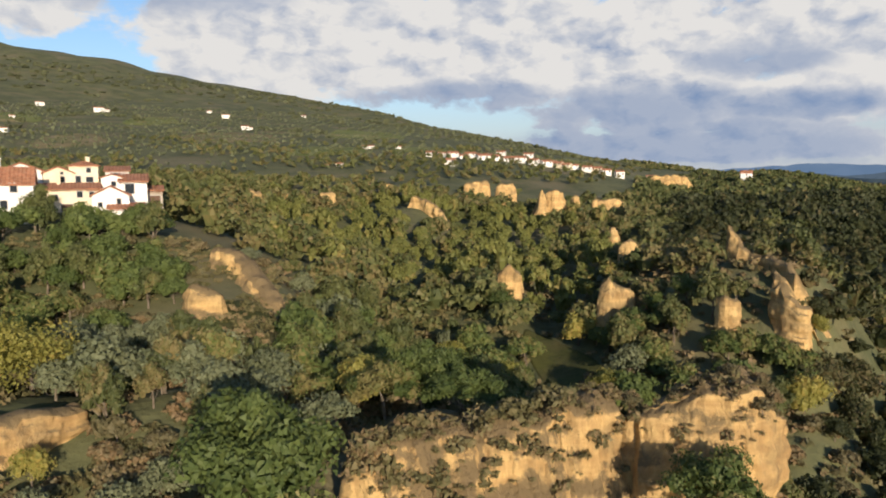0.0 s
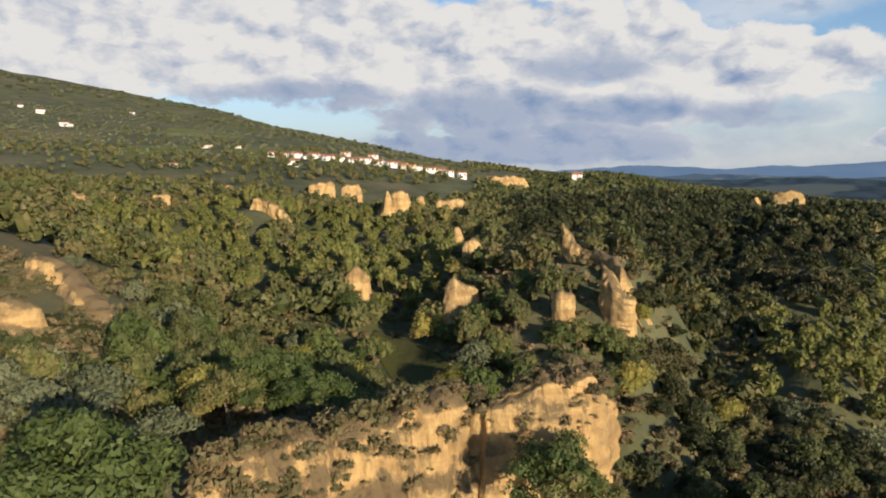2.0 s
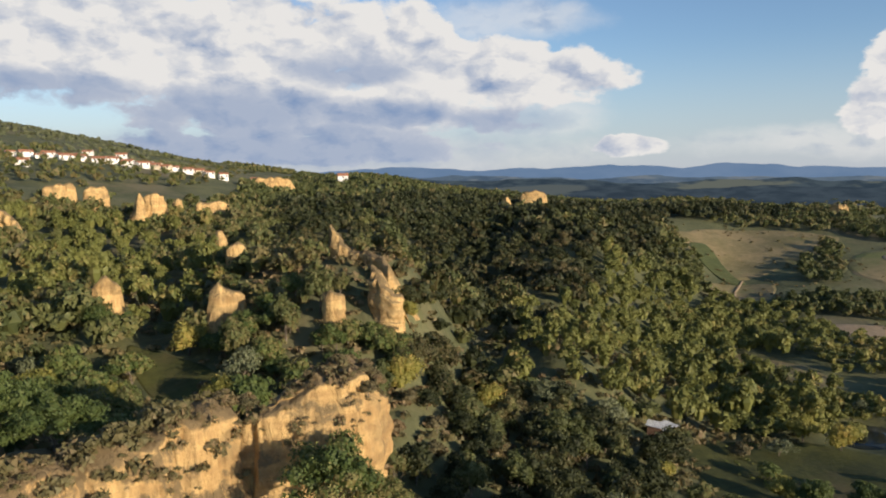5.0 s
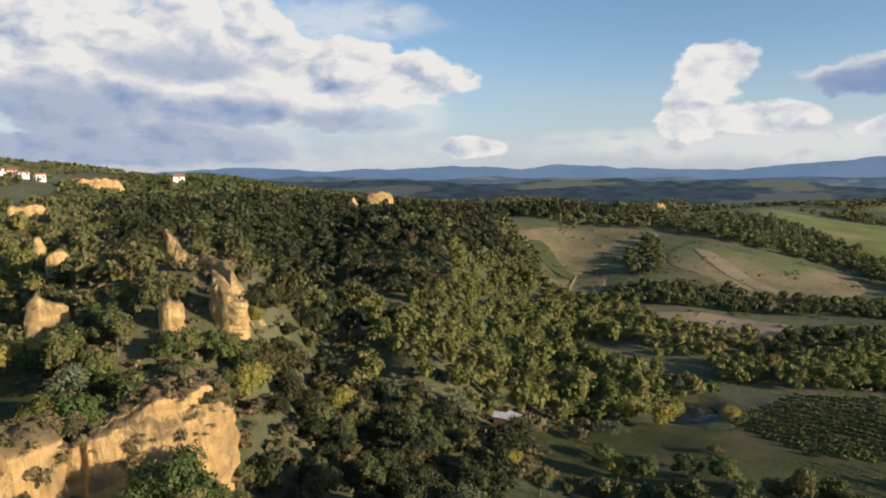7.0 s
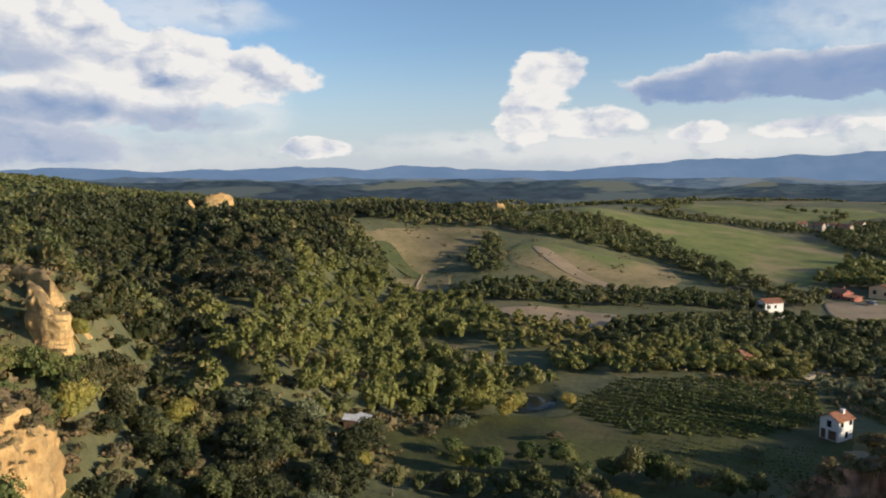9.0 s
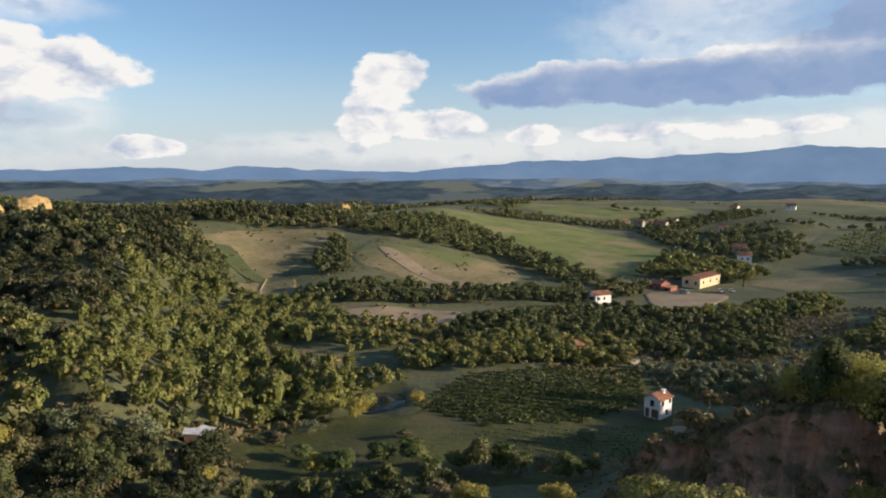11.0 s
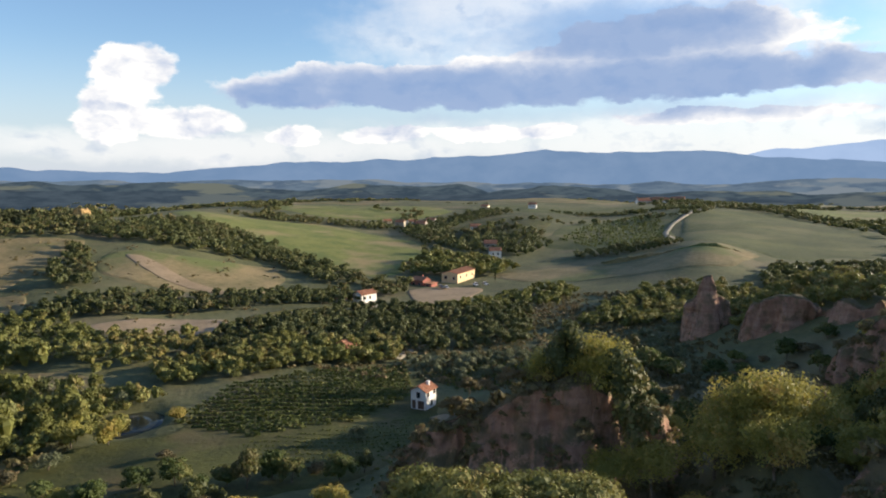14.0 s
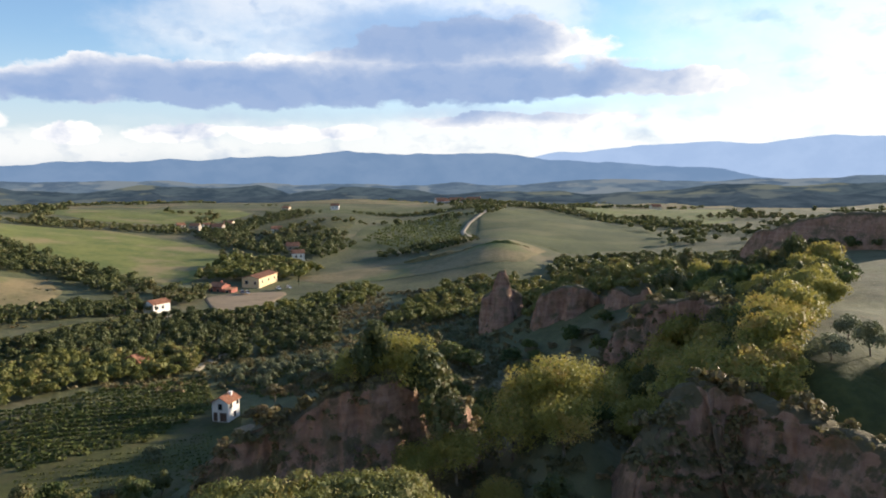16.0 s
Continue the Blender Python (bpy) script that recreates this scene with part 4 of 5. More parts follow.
grove([(-38, 63), (-27, 62), (-20, 58), (-10, 60), (-9, 80), (-13, 80), (-17, 78), (-21, 92), (-38, 92)], 4.0, 14, (("olive_tree", 3), ("shrub", 3), ("oak_tree", 3), ("young_tree", 2)), 3.6, 6.6)
grove([(-36, 36), (-24, 34), (-20, 46), (-24, 54), (-36, 53)], 3.2, 15, (("shrub", 4), ("yellow_tree", 2), ("olive_tree", 2)), 2.5, 4.2)
grove([(-29, 47), (-20, 46), (-17, 60), (-28, 61)], 2.9, 16, (("shrub", 3), ("olive_tree", 3), ("young_tree", 2)), 3.0, 5.2)
MID = [(-40, 150), (-28, 152), (-14, 130), (0, 129), (20, 129), (40, 129), (50, 129), (53, 145), (60, 160), (61, 185), (57, 235), (52, 262), (51, 300), (49, 330), (49, 440),
       (60, 440), (62, 480), (60, 540), (40, 560), (20, 420), (5, 330), (-12, 340), (-40, 300)]
x, y = clear_of_plots(*plot_points(MID, 6.0, 2), BARE)
d, b = np.hypot(x, y), np.degrees(np.arctan2(x, y))
gap_left = (b < -10) & (rough_noise(x / 30, y / 30, 77, 3) < -0.5)
fresh = (b > 37) & (d < 300) & (rough_noise(x / 25, y / 25, 78, 3) > -0.2) | (b < 13) & (b > -14) & (rough_noise(x / 25, y / 25, 80, 3) > -0.05) | (rough_noise(x / 18, y / 18, 79, 2) > 0.55)
n = (d < 290) & ~gap_left
# Zone of the shade-darkened leaves: the right canyon side and plateau
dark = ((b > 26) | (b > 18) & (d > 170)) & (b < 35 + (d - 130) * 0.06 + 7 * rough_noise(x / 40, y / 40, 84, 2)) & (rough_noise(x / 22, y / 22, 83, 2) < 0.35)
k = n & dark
woods("woods", x[k], y[k], 4 + 6.5 * wr.random(k.sum()) ** 1.5, HOLM_SHADE, "evergreen oak woods on the slope, darkened in colour as shade", 34, leaves=340, leaf=0.068, lobes=11)
n, fresh = n & ~dark, fresh & ~dark
woods("woods", x[n & ~fresh], y[n & ~fresh], 3.6 + 7 * wr.random((n & ~fresh).sum()) ** 1.5, WOOD_LEAVES, "dense green deciduous woods in the canyon", 3, leaves=340, leaf=0.068, lobes=11)
woods("woods", x[n & fresh], y[n & fresh], wr.uniform(4.5, 8, (n & fresh).sum()), BRIGHT_WOOD, "light green young woods on the canyon side", 33, leaves=340, leaf=0.068, lobes=11, wide=0.8, tall=1.2)
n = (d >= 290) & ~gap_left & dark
woods("woods", x[n], y[n], wr.uniform(6, 9, n.sum()), HOLM_SHADE, "evergreen woods on the plateau, darkened in colour as shade", 35, leaves=90, leaf=0.14, lobes=7)
n = (d >= 290) & ~gap_left & ~dark
woods("woods", x[n], y[n], wr.uniform(4, 8.5, n.sum()), WOOD_LEAVES, "dense green woods on the plateau", 4, leaves=90, leaf=0.14, lobes=7)
x, y = clear_of_plots(*plot_points([(13, 350), (20, 430), (40, 570), (62, 545), (66, 680), (62, 900), (40, 1000), (20, 900), (16, 620)], 11, 5))
woods("woods", x, y, wr.uniform(7, 13, len(x)), WOOD_LEAVES, "far dark woods towards the horizon", 5, leaves=64, leaf=0.14, tall=0.55, lobes=6)
x, y = clear_of_plots(*plot_points([(15, 950), (40, 1050), (66, 900), (78, 1150), (80, 1250), (60, 1400), (25, 1500), (14, 1400)], 17, 6))
woods("woods", x, y, wr.uniform(9, 17, len(x)), WOOD_LEAVES, "dark wooded hills in the distance", 6, leaves=50, leaf=0.15, tall=0.4, lobes=6)
x, y = clear_of_plots(*plot_points([(78, 1050), (95, 1050), (112, 1150), (130, 900), (136, 1400), (110, 1600), (80, 1400)], 15, 7))
k = rough_noise(x / 160, y / 160, 55, 3) > np.where(np.degrees(np.arctan2(x, y)) < 113, 0.1, 0.2)
woods("woods", x[k], y[k], wr.uniform(7, 13, k.sum()), WOOD_LEAVES, "patches of wood in the far valley", 7, leaves=36, leaf=0.18, tall=0.35, lobes=6)

x, y = clear_of_plots(*plot_points([(121, 420), (138, 420), (140, 1000), (110, 1050), (98, 900), (107, 660), (122, 600)], 13, 8))
k = rough_noise(x / 90, y / 30, 57, 3) > 0.12
woods("woods", x[k], y[k], wr.uniform(6, 11, k.sum()), WOOD_LEAVES, "hedges and copses on the valley plain", 8, leaves=60, leaf=0.15, tall=0.7, lobes=6)

# hedges and tree belts of the valley
BELTS = [([(54, 150), (57.5, 148), (60.5, 156), (65, 176), (64.5, 186), (62, 192), (58, 186), (55.5, 205), (53, 200)], 5.0, 3.5, 7, BRIGHT_WOOD, 5, "yellow-green young trees beside the valley meadow"),
         ([(61, 205), (66, 214), (70, 236), (66, 246), (60, 248), (57, 236)], 5.6, 3.5, 7, BRIGHT_WOOD, 5, "light green thicket above the ditch"),
         ([(50, 235), (52.5, 300), (58, 288), (61, 256), (57.5, 228), (54, 224)], 5.6, 3.8, 7, BRIGHT_WOOD, 5, "light green young trees between the fields and the canyon"),
         ([(47.5, 300), (48.4, 405), (49.7, 378), (51.4, 352), (52, 324), (52.2, 292), (50, 285)], 5.2, 3.2, 6, WOOD_LEAVES, 5, "scrubby small trees at the edge of the dry field"),
         ([(57, 118), (61, 116), (66, 114), (70, 108), (66, 102), (58, 104), (53, 108)], 4.4, 3, 5.5, WOOD_LEAVES, 5, "green bushes at the edge of the valley meadow"),
         ([(56.5, 300), (60, 312), (64, 322), (70, 318), (74, 330), (80, 345), (81, 318), (74, 300), (66, 284), (58, 282)], 6.0, 5, 8, WOOD_LEAVES, 5, "dark hedge belt at the foot of the hill"),
         ([(58.4, 430), (60.5, 415), (61, 370), (61, 335), (58.5, 332), (58, 372)], 7, 5, 8, WOOD_LEAVES, 4, "bushes in the gully between two fields"),
         ([(60.5, 520), (63, 480), (66, 540), (70, 525), (74, 470), (80, 404), (82, 372), (78, 370), (74, 420), (67, 420), (61, 440)], 7, 6, 10, WOOD_LEAVES, 5, "long dark wood below the green hill field"),
         ([(64.5, 186), (65, 208), (74, 222), (84, 228), (85, 208), (76, 192)], 5.2, 4.5, 7.5, BRIGHT_WOOD, 9, "pale green willows along the ditch"),
         ([(66, 212), (70, 250), (80, 300), (86, 300), (95, 300), (95, 225), (85, 215), (76, 226)], 5.4, 3, 7, WOOD_LEAVES, 6, "shaded bushes and small trees in the valley"),
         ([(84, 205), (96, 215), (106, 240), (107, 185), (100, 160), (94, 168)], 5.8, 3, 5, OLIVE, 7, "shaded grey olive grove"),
         ([(98, 250), (104, 335), (116, 335), (118, 215), (110, 220), (106, 250)], 6.8, 5, 8, BRIGHT_WOOD, 8, "green wood behind the clay pinnacle"),
         ([(112, 330), (113, 405), (121, 440), (130, 380), (126, 300), (119, 280)], 8, 6, 9, WOOD_LEAVES, 6, "woods beyond the badlands"),
         ([(98, 470), (99.5, 495), (106, 492), (107, 462), (104, 460)], 7, 5, 8, WOOD_LEAVES, 4, "dark hedge behind the bare mound"),
         ([(82, 425), (86, 470), (90, 470), (94, 430), (92, 402), (86, 400)], 8, 7, 12, BRIGHT_WOOD, 6, "tall poplars behind the farm buildings"),
         ([(81, 345), (82, 380), (85, 372), (84.5, 335), (82.5, 330)], 7, 5, 8, WOOD_LEAVES, 5, "trees between the white house and the farm"),
         ([(85, 295), (88, 305), (93, 330), (96, 360), (99, 345), (97, 300), (90, 285)], 6.5, 4, 7, BRIGHT_WOOD, 6, "bushy thicket below the brown field"),
         ([(84, 640), (86, 720), (91, 830), (94, 800), (89, 690), (88, 600), (92, 560), (95, 590), (97, 540), (94, 480), (89, 520), (86, 560)], 11, 8, 14, WOOD_LEAVES, 5, "trees round a hamlet in the valley"),
         ([(70, 680), (75, 720), (83, 700), (85, 650), (79, 665), (74, 655)], 11, 8, 13, WOOD_LEAVES, 5, "wooded edge behind the green hill"),
         ([(108, 920), (114, 840), (119, 720), (122, 640), (124, 680), (119, 820), (111, 980)], 12, 7, 12, WOOD_LEAVES, 4, "hedge along the far side of a green field"),
         ([(96, 820), (104, 850), (107, 860), (107, 830), (100, 790)], 12, 7, 11, WOOD_LEAVES, 4, "hedge on the vineyard hill"),
         ([(98, 960), (106, 1010), (113, 1060), (113, 1030), (106, 980), (98, 930)], 13, 8, 13, WOOD_LEAVES, 4, "hedgerow between far valley fields"),
         ([(114, 900), (121, 860), (129, 800), (130, 820), (122, 890), (114, 930)], 13, 8, 13, WOOD_LEAVES, 4, "hedgerow on the far valley floor"),
         ([(116, 700), (121, 690), (126, 640), (126, 655), (121, 710), (116, 720)], 10, 7, 11, BRIGHT_WOOD, 4, "row of poplars in the valley"),
         ([(104, 1150), (112, 1250), (120, 1200), (120, 1170), (112, 1215), (105, 1120)], 16, 10, 17, WOOD_LEAVES, 4, "far hedgerow of the plain"),
         ([(124, 244), (128, 262), (134, 262), (141, 255), (141, 238), (132, 240)], 6, 5, 8, WOOD_LEAVES, 5, "trees on a far shaded bluff"),
         ([(110, 196), (113, 194), (118, 186), (121, 180), (123, 200), (118, 214), (112, 214)], 5.5, 5, 7.5, BRIGHT_WOOD, 6, "trees on the crest of the clay bluffs")]
for k, (ring, gap, lo, hi, mat, seed, label) in enumerate(BELTS):
    x, y = clear_of_plots(*plot_points(ring, gap * (0.72 if gap < 9 else 0.6), 40 + k))
    far = at(*ring[0]).length
    woods("woods", x, y, wr.uniform(lo, hi, len(x)) * (0.82 if gap < 9 else 0.6), mat, label, 50 + k, leaves=300 if far < 260 else 130 if far < 450 else 70, leaf=0.08 if far < 260 else 0.115, lobes=9)

# hedgerows between the fields of the valley
x, y = plot_points([(62, 450), (60, 1050), (130, 1100), (124, 560), (112, 520), (96, 420), (84, 480)], 6.5, 88)
k = (np.abs(rough_noise(x / 150, y / 150, 89, 2)) < 0.028) & ((x > 14.3 * y) | (y < 0) | (np.hypot(x, y) > 680))
woods("hedges", x[k], y[k], wr.uniform(4, 9, k.sum()), WOOD_LEAVES, "hedgerows and field trees of the rolling valley", 88, leaves=70, leaf=0.13, lobes=6)

# terraces of the mountain flank
x, y = clear_of_plots(*plot_points([(-40, 330), (-12, 345), (4, 345), (14, 520), (16, 800), (-40, 800)], 10, 90))
k = rough_noise(x / 80, y / 18, 91, 3) > np.where(np.hypot(x, y) < 560, -0.15, 0.12)
woods("hedges", x[k], y[k], wr.uniform(3.2, 7, k.sum()), WOOD_LEAVES, "hedges and groves on the lower flank", 91, leaves=40, leaf=0.2, lobes=5)
x, y = plot_points([(-38, 480), (10, 520), (14, 800), (10, 1300), (-38, 1300)], 13, 92, 0.15)
k = rough_noise(x / 120, y / 60, 93, 3) > -0.2
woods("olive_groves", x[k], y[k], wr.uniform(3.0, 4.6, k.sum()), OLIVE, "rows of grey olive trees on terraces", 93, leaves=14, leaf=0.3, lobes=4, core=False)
x, y = plot_points([(-38, 800), (16, 800), (18, 1500), (14, 1900), (-38, 1900)], 26, 94)
k = (rough_noise(x / 160, y / 32, 95, 3) > 0.28) | ((np.hypot(x, y) > 1420) & (rough_noise(x / 90, y / 90, 96, 3) > -0.25))
woods("woods", x[k], y[k], wr.uniform(9, 18, k.sum()), FLANK_WOOD_HAZED, "woods on the upper mountain flank, paled in colour for haze", 95, leaves=36, leaf=0.18, tall=0.3, lobes=5)

# low growth between the trees and on the slopes
for k, (ring, gap, lo, hi, mat, label) in enumerate([
        ([(-12, 60), (5, 62), (28, 64), (40, 76), (52, 104), (60, 150), (52, 180), (30, 180), (0, 180), (-14, 130)], 2.7, 1.4, 3.2, UNDER, "undergrowth on the canyon floor"),
        ([(-38, 36), (-24, 34), (-8, 40), (-4, 60), (-9, 82), (-13, 100), (-14, 128), (-38, 122)], 1.7, 0.9, 2.6, UNDER, "dry grass tufts and scrub on the terraces"),
        ([(66, 205), (70, 255), (80, 300), (96, 330), (110, 330), (120, 300), (112, 200), (105, 120), (95, 110), (92, 180)], 2.4, 0.9, 2.8, UNDER, "scrub on the shaded valley floor"),
        ([(76, 84), (84, 56), (92, 34), (104, 36), (122, 50), (122, 100), (118, 150), (106, 150), (96, 104), (84, 108)], 1.9, 0.8, 2.4, UNDER, "scrub in the badland ravine"),
        ([(52, 110), (70, 100), (84, 112), (88, 150), (80, 150), (64, 120), (60, 150), (53, 146)], 2.2, 0.4, 1.1, VINE, "rough grass and weeds on the valley floor"),
        ([(49, 300), (50, 440), (62, 430), (76, 410), (82, 345), (72, 258), (56, 226), (51, 262)], 4.2, 1.0, 2.6, UNDER, "scattered scrub on the hill fields")]):
    x, y = plot_points(ring, gap, 120 + k)
    if k in (0, 2):
        x, y = clear_of_plots(x, y)
    keep = rough_noise(x / 9, y / 9, 130 + k, 3) > (0.25 if k > 3 else -0.3)
    woods("undergrowth", x[keep], y[keep], wr.uniform(lo, hi, keep.sum()), mat, label, 140 + k, leaves=60 if k in (1, 3) else 26, leaf=0.12 if k in (1, 3) else 0.2, wide=1.1, tall=0.6, low=-0.15, lobes=6, core=0)

# ---- single trees near the ravine ----
plant("holm_oak", *at(-14.6, 37).xy, 10.5, 34.2, "broad leafy green tree above the ravine")
plant("holm_oak", *at(-19.5, 35).xy, 6.0, 32.6, "broad leafy green tree above the ravine")
for b, d, s in [(4.9, 138, 6), (6.4, 138, 6), (12.4, 121, 5), (15.2, 121, 5), (21.2, 113, 6), (22.4, 112.5, 6), (23.4, 113, 6), (25.0, 113, 6), (26.4, 112, 6), (27.6, 112.5, 6)]:
    plant("oak_tree", *at(b, d).xy, s)
plant("holm_oak", *at(22.0, 47.5).xy, 7.6, 29.6, "dark round tree standing before the sandstone cliff")
plant("holm_oak", *at(25.6, 48).xy, 5.0, 29.6)
for b, d, s, kind in [(-31, 68, 8.5, "locust_tree"), (-34.5, 68, 8, "locust_tree"), (-26.5, 63, 7.5, "olive_tree"), (-22.5, 61, 6, "olive_tree"), (-18.5, 56, 5.5, "olive_tree"), (-15.5, 58, 5.5, "olive_tree"),
                      (-9, 56, 5, "olive_tree"), (-24.5, 51, 4, "shrub"), (-12, 55, 4, "olive_tree"), (-32, 37, 5, "olive_tree"), (-25, 38.5, 5.5, "locust_tree"), (-28, 39, 4, "shrub"), (-20.5, 62, 5, "olive_tree"),
                      (-5, 59, 6, "holm_oak"), (1.5, 58, 7, "holm_oak"), (-2, 63, 7.5, "holm_oak"), (-7, 64, 6, "yellow_tree"), (3.5, 60, 4.5, "shrub"), (-1.5, 53, 3.6, "shrub"), (0.5, 50, 3.2, "shrub"),
                      (-4.5, 50, 3.5, "oak_tree"), (3, 51, 2.6, "shrub"), (-10.5, 82, 6.5, "olive_tree"), (-8.7, 103, 8.5, "olive_tree"), (-6, 70, 7, "yellow_tree"), (-18, 66, 5, "shrub")]:
    plant(kind, *at(b, d).xy, s)
for b, d, s, z in [(96.3, 73, 5.0, 32), (97.6, 72, 7.0, 32.2), (99.2, 73.5, 7.5, 32), (100.8, 72, 7.5, 31), (102.3, 70.5, 7.0, 29.5), (103.6, 69, 7.0, 27), (104.8, 67, 6.0, 24.5), (101.5, 66, 5.5, 24)]:
    plant("young_tree" if s == 7.0 else "locust_tree", *at(b, d).xy, s, z)
for b, d, s in [(109.5, 70, 7.5), (111, 75, 8), (113, 73, 8.5), (115, 76, 8), (113.8, 67, 6.5), (108.5, 64, 5), (115.5, 60, 5.5)]:
    plant("locust_tree", *at(b, d).xy, s)
for b, d, s in [(86.5, 39, 5.5), (89, 38, 6.5), (91.5, 37.5, 6.5), (94, 38, 7), (96.5, 38.5, 6.5), (98.8, 39, 6.0)]:
    plant("walnut_tree", *at(b, d).xy, s, 32.6)
for b, d, s, kind in [(112.5, 60, 7, "young_tree"), (107, 66, 5.5, "shrub"), (105, 62, 5.5, "locust_tree"), (108.5, 58, 4.5, "shrub"), (119.5, 84, 6, "yellow_tree"),
                      (99, 39, 5.5, "locust_tree"), (101.5, 40, 5, "locust_tree"), (86, 42, 5, "shrub"), (103, 48, 5.5, "locust_tree"), (82, 58, 6, "shrub"),
                      (78, 95, 6, "yellow_tree"), (71, 100, 6, "yellow_tree"), (68, 104, 6, "shrub"), (64, 108, 5.5, "young_tree"), (75, 92, 5, "shrub"), (80.6, 140, 5, "olive_tree"), (60, 118, 6, "oak_tree"), (66, 122, 6, "oak_tree"), (70, 118, 5.5, "oak_tree"), (71.5, 116, 6.5, "young_tree"), (73.5, 120, 6, "oak_tree"), (75, 117, 5.5, "oak_tree"), (79, 116, 6, "oak_tree"), (81, 119, 5, "young_tree"), (63, 128, 4, "oak_tree"), (65.5, 136, 3.5, "shrub"), (63.5, 122, 5.5, "holm_oak"), (67.5, 112, 5, "oak_tree"), (77, 122, 4, "shrub"), (61.5, 150, 6, "yellow_tree"), (59, 152, 7, "yellow_tree"), (66.5, 158, 4.5, "yellow_tree"), (57.5, 142, 5.5, "olive_tree"), (54.8, 138, 5, "shrub"), (57, 128, 5, "oak_tree"), (58, 118, 5.5, "yellow_tree"), (56, 110, 5, "shrub"), (62.8, 175, 5, "olive_tree"), (59.5, 178, 6.5, "olive_tree"), (88.2, 158, 4.5, "oak_tree"), (90, 162, 3, "shrub"), (92, 166, 3.5, "shrub"), (94, 166, 3, "olive_tree")]:
    plant(kind, *at(b, d).xy, s)
for b, d, s in [(83.9, 348, 2.4), (84.2, 350, 2.0), (92.0, 372, 2.6), (81.2, 312, 2.0), (78.6, 236, 2.0), (79.2, 237, 2.2), (77.8, 300, 2.2)]:
    plant("cypress_tree", *at(b, d).xy, s * 1.25)
grove([(117, 118), (120, 104), (130, 100), (133, 106), (133, 130), (131, 140), (120, 152)], 4.4, 21, (("yellow_tree", 7), ("oak_tree", 1), ("young_tree", 2)), 5.5, 9)
grove([(121, 150), (127, 138), (133, 132), (135, 165), (128, 180), (121, 178)], 5.5, 28, (("yellow_tree", 4), ("oak_tree", 3), ("young_tree", 2)), 6, 9)
grove([(121.5, 74), (127, 74), (130.5, 77), (130.5, 100), (121, 98)], 3.7, 22, (("yellow_tree", 7), ("young_tree", 2), ("locust_tree", 1)), 5, 8.5)
for b, d, s in [(124.5, 75.5, 6.5), (126.5, 77, 7), (128.5, 78, 7), (122.5, 78, 6.5), (121, 84, 7), (123.5, 90, 8), (126, 96, 8), (129, 92, 8), (119.5, 92, 7)]:
    plant("locust_tree", *at(b, d).xy, s)
for b, d, s in [(133, 84, 4.2), (135.5, 88, 4.5), (137.5, 84, 4.5), (134, 94, 4), (139, 92, 5)]:
    plant("olive_tree", *at(b, d).xy, s)
grove([(104, 92), (110, 92), (116, 100), (113, 122), (106, 126), (100, 108)], 5.6, 23, (("shrub", 4), ("oak_tree", 3), ("yellow_tree", 1)), 3.5, 6)
# Trees added on the hidden spur to lengthen its shadow over the valley
grove([(97, 116), (104, 112), (106, 150), (103, 165), (100, 150)], 5.5, 27, (("oak_tree", 4), ("shrub", 2), ("young_tree", 2)), 4.5, 7.5)
grove([(110, 135), (117, 140), (121, 150), (116, 172), (109, 172)], 6, 24, (("oak_tree", 4), ("shrub", 3)), 4, 6)
grove([(100, 88), (106, 88), (116, 78), (120, 78), (121, 96), (110, 94), (104, 100)], 5, 26, (("shrub", 4), ("yellow_tree", 3), ("oak_tree", 2)), 3.5, 6)
grove([(84, 62), (92, 60), (84, 90), (76, 86)], 5.5, 25, (("shrub", 4), ("oak_tree", 2), ("yellow_tree", 1)), 3, 5)


def tufts(name, b0, b1, d, z, n, mat, seed, size, label):
    """Low bushes along a cliff's crest."""
    rng = np.random.default_rng(seed)
    bb = rng.uniform(b0, b1, n)
    dd = d + rng.normal(scale=0.9, size=n)
    for q, r in zip(bb, dd):
        plant("shrub", *at(q, r).xy, rng.uniform(0.6, 1.2) * size, np.interp(q, [p[0] for p in z], [p[1] for p in z]) - 0.1, label)


tufts("shrub", 5, 25.5, 55.6, [(5, 34.5), (9, 36.0), (13, 37.0), (17, 36), (21, 37), (25, 37.4)], 34, SHRUB, 5, 1.6, "low dry bush on the crest of the sandstone cliff")
tufts("shrub", 20.3, 25.4, 59.2, [(20.3, 36.8), (22, 37.9), (24.3, 38.2), (25.4, 36.8)], 18, SHRUB, 8, 1.9, "low dry bush on the knoll behind the cliff")
rb = np.random.default_rng(31)
spots = []
for cliff_ob in [o for o in scene.objects if o.name.startswith(("clay_cliff", "sandstone_cliff")) and len(o.data.vertices) > 5000]:
    co = np.empty(len(cliff_ob.data.vertices) * 3, np.float32)
    cliff_ob.data.vertices.foreach_get("co", co)
    spots.append(co.reshape(-1, 3)[rb.integers(len(co) // 3, size=520 if cliff_ob.name.startswith("clay") else 60)])
main = next(o for o in scene.objects if o.name == "sandstone_cliff")
co = np.array([v.co[:] for v in main.data.vertices])
west = np.degrees(np.arctan2(co[:, 0], co[:, 1])) < 9 + rb.normal(scale=3, size=len(co))
crest = co[:, 2] > 35.2 + rb.normal(scale=0.8, size=len(co))
spots += [rb.choice(co[west], 400), rb.choice(co[crest], 170)]
spots = np.concatenate(spots).astype(float)
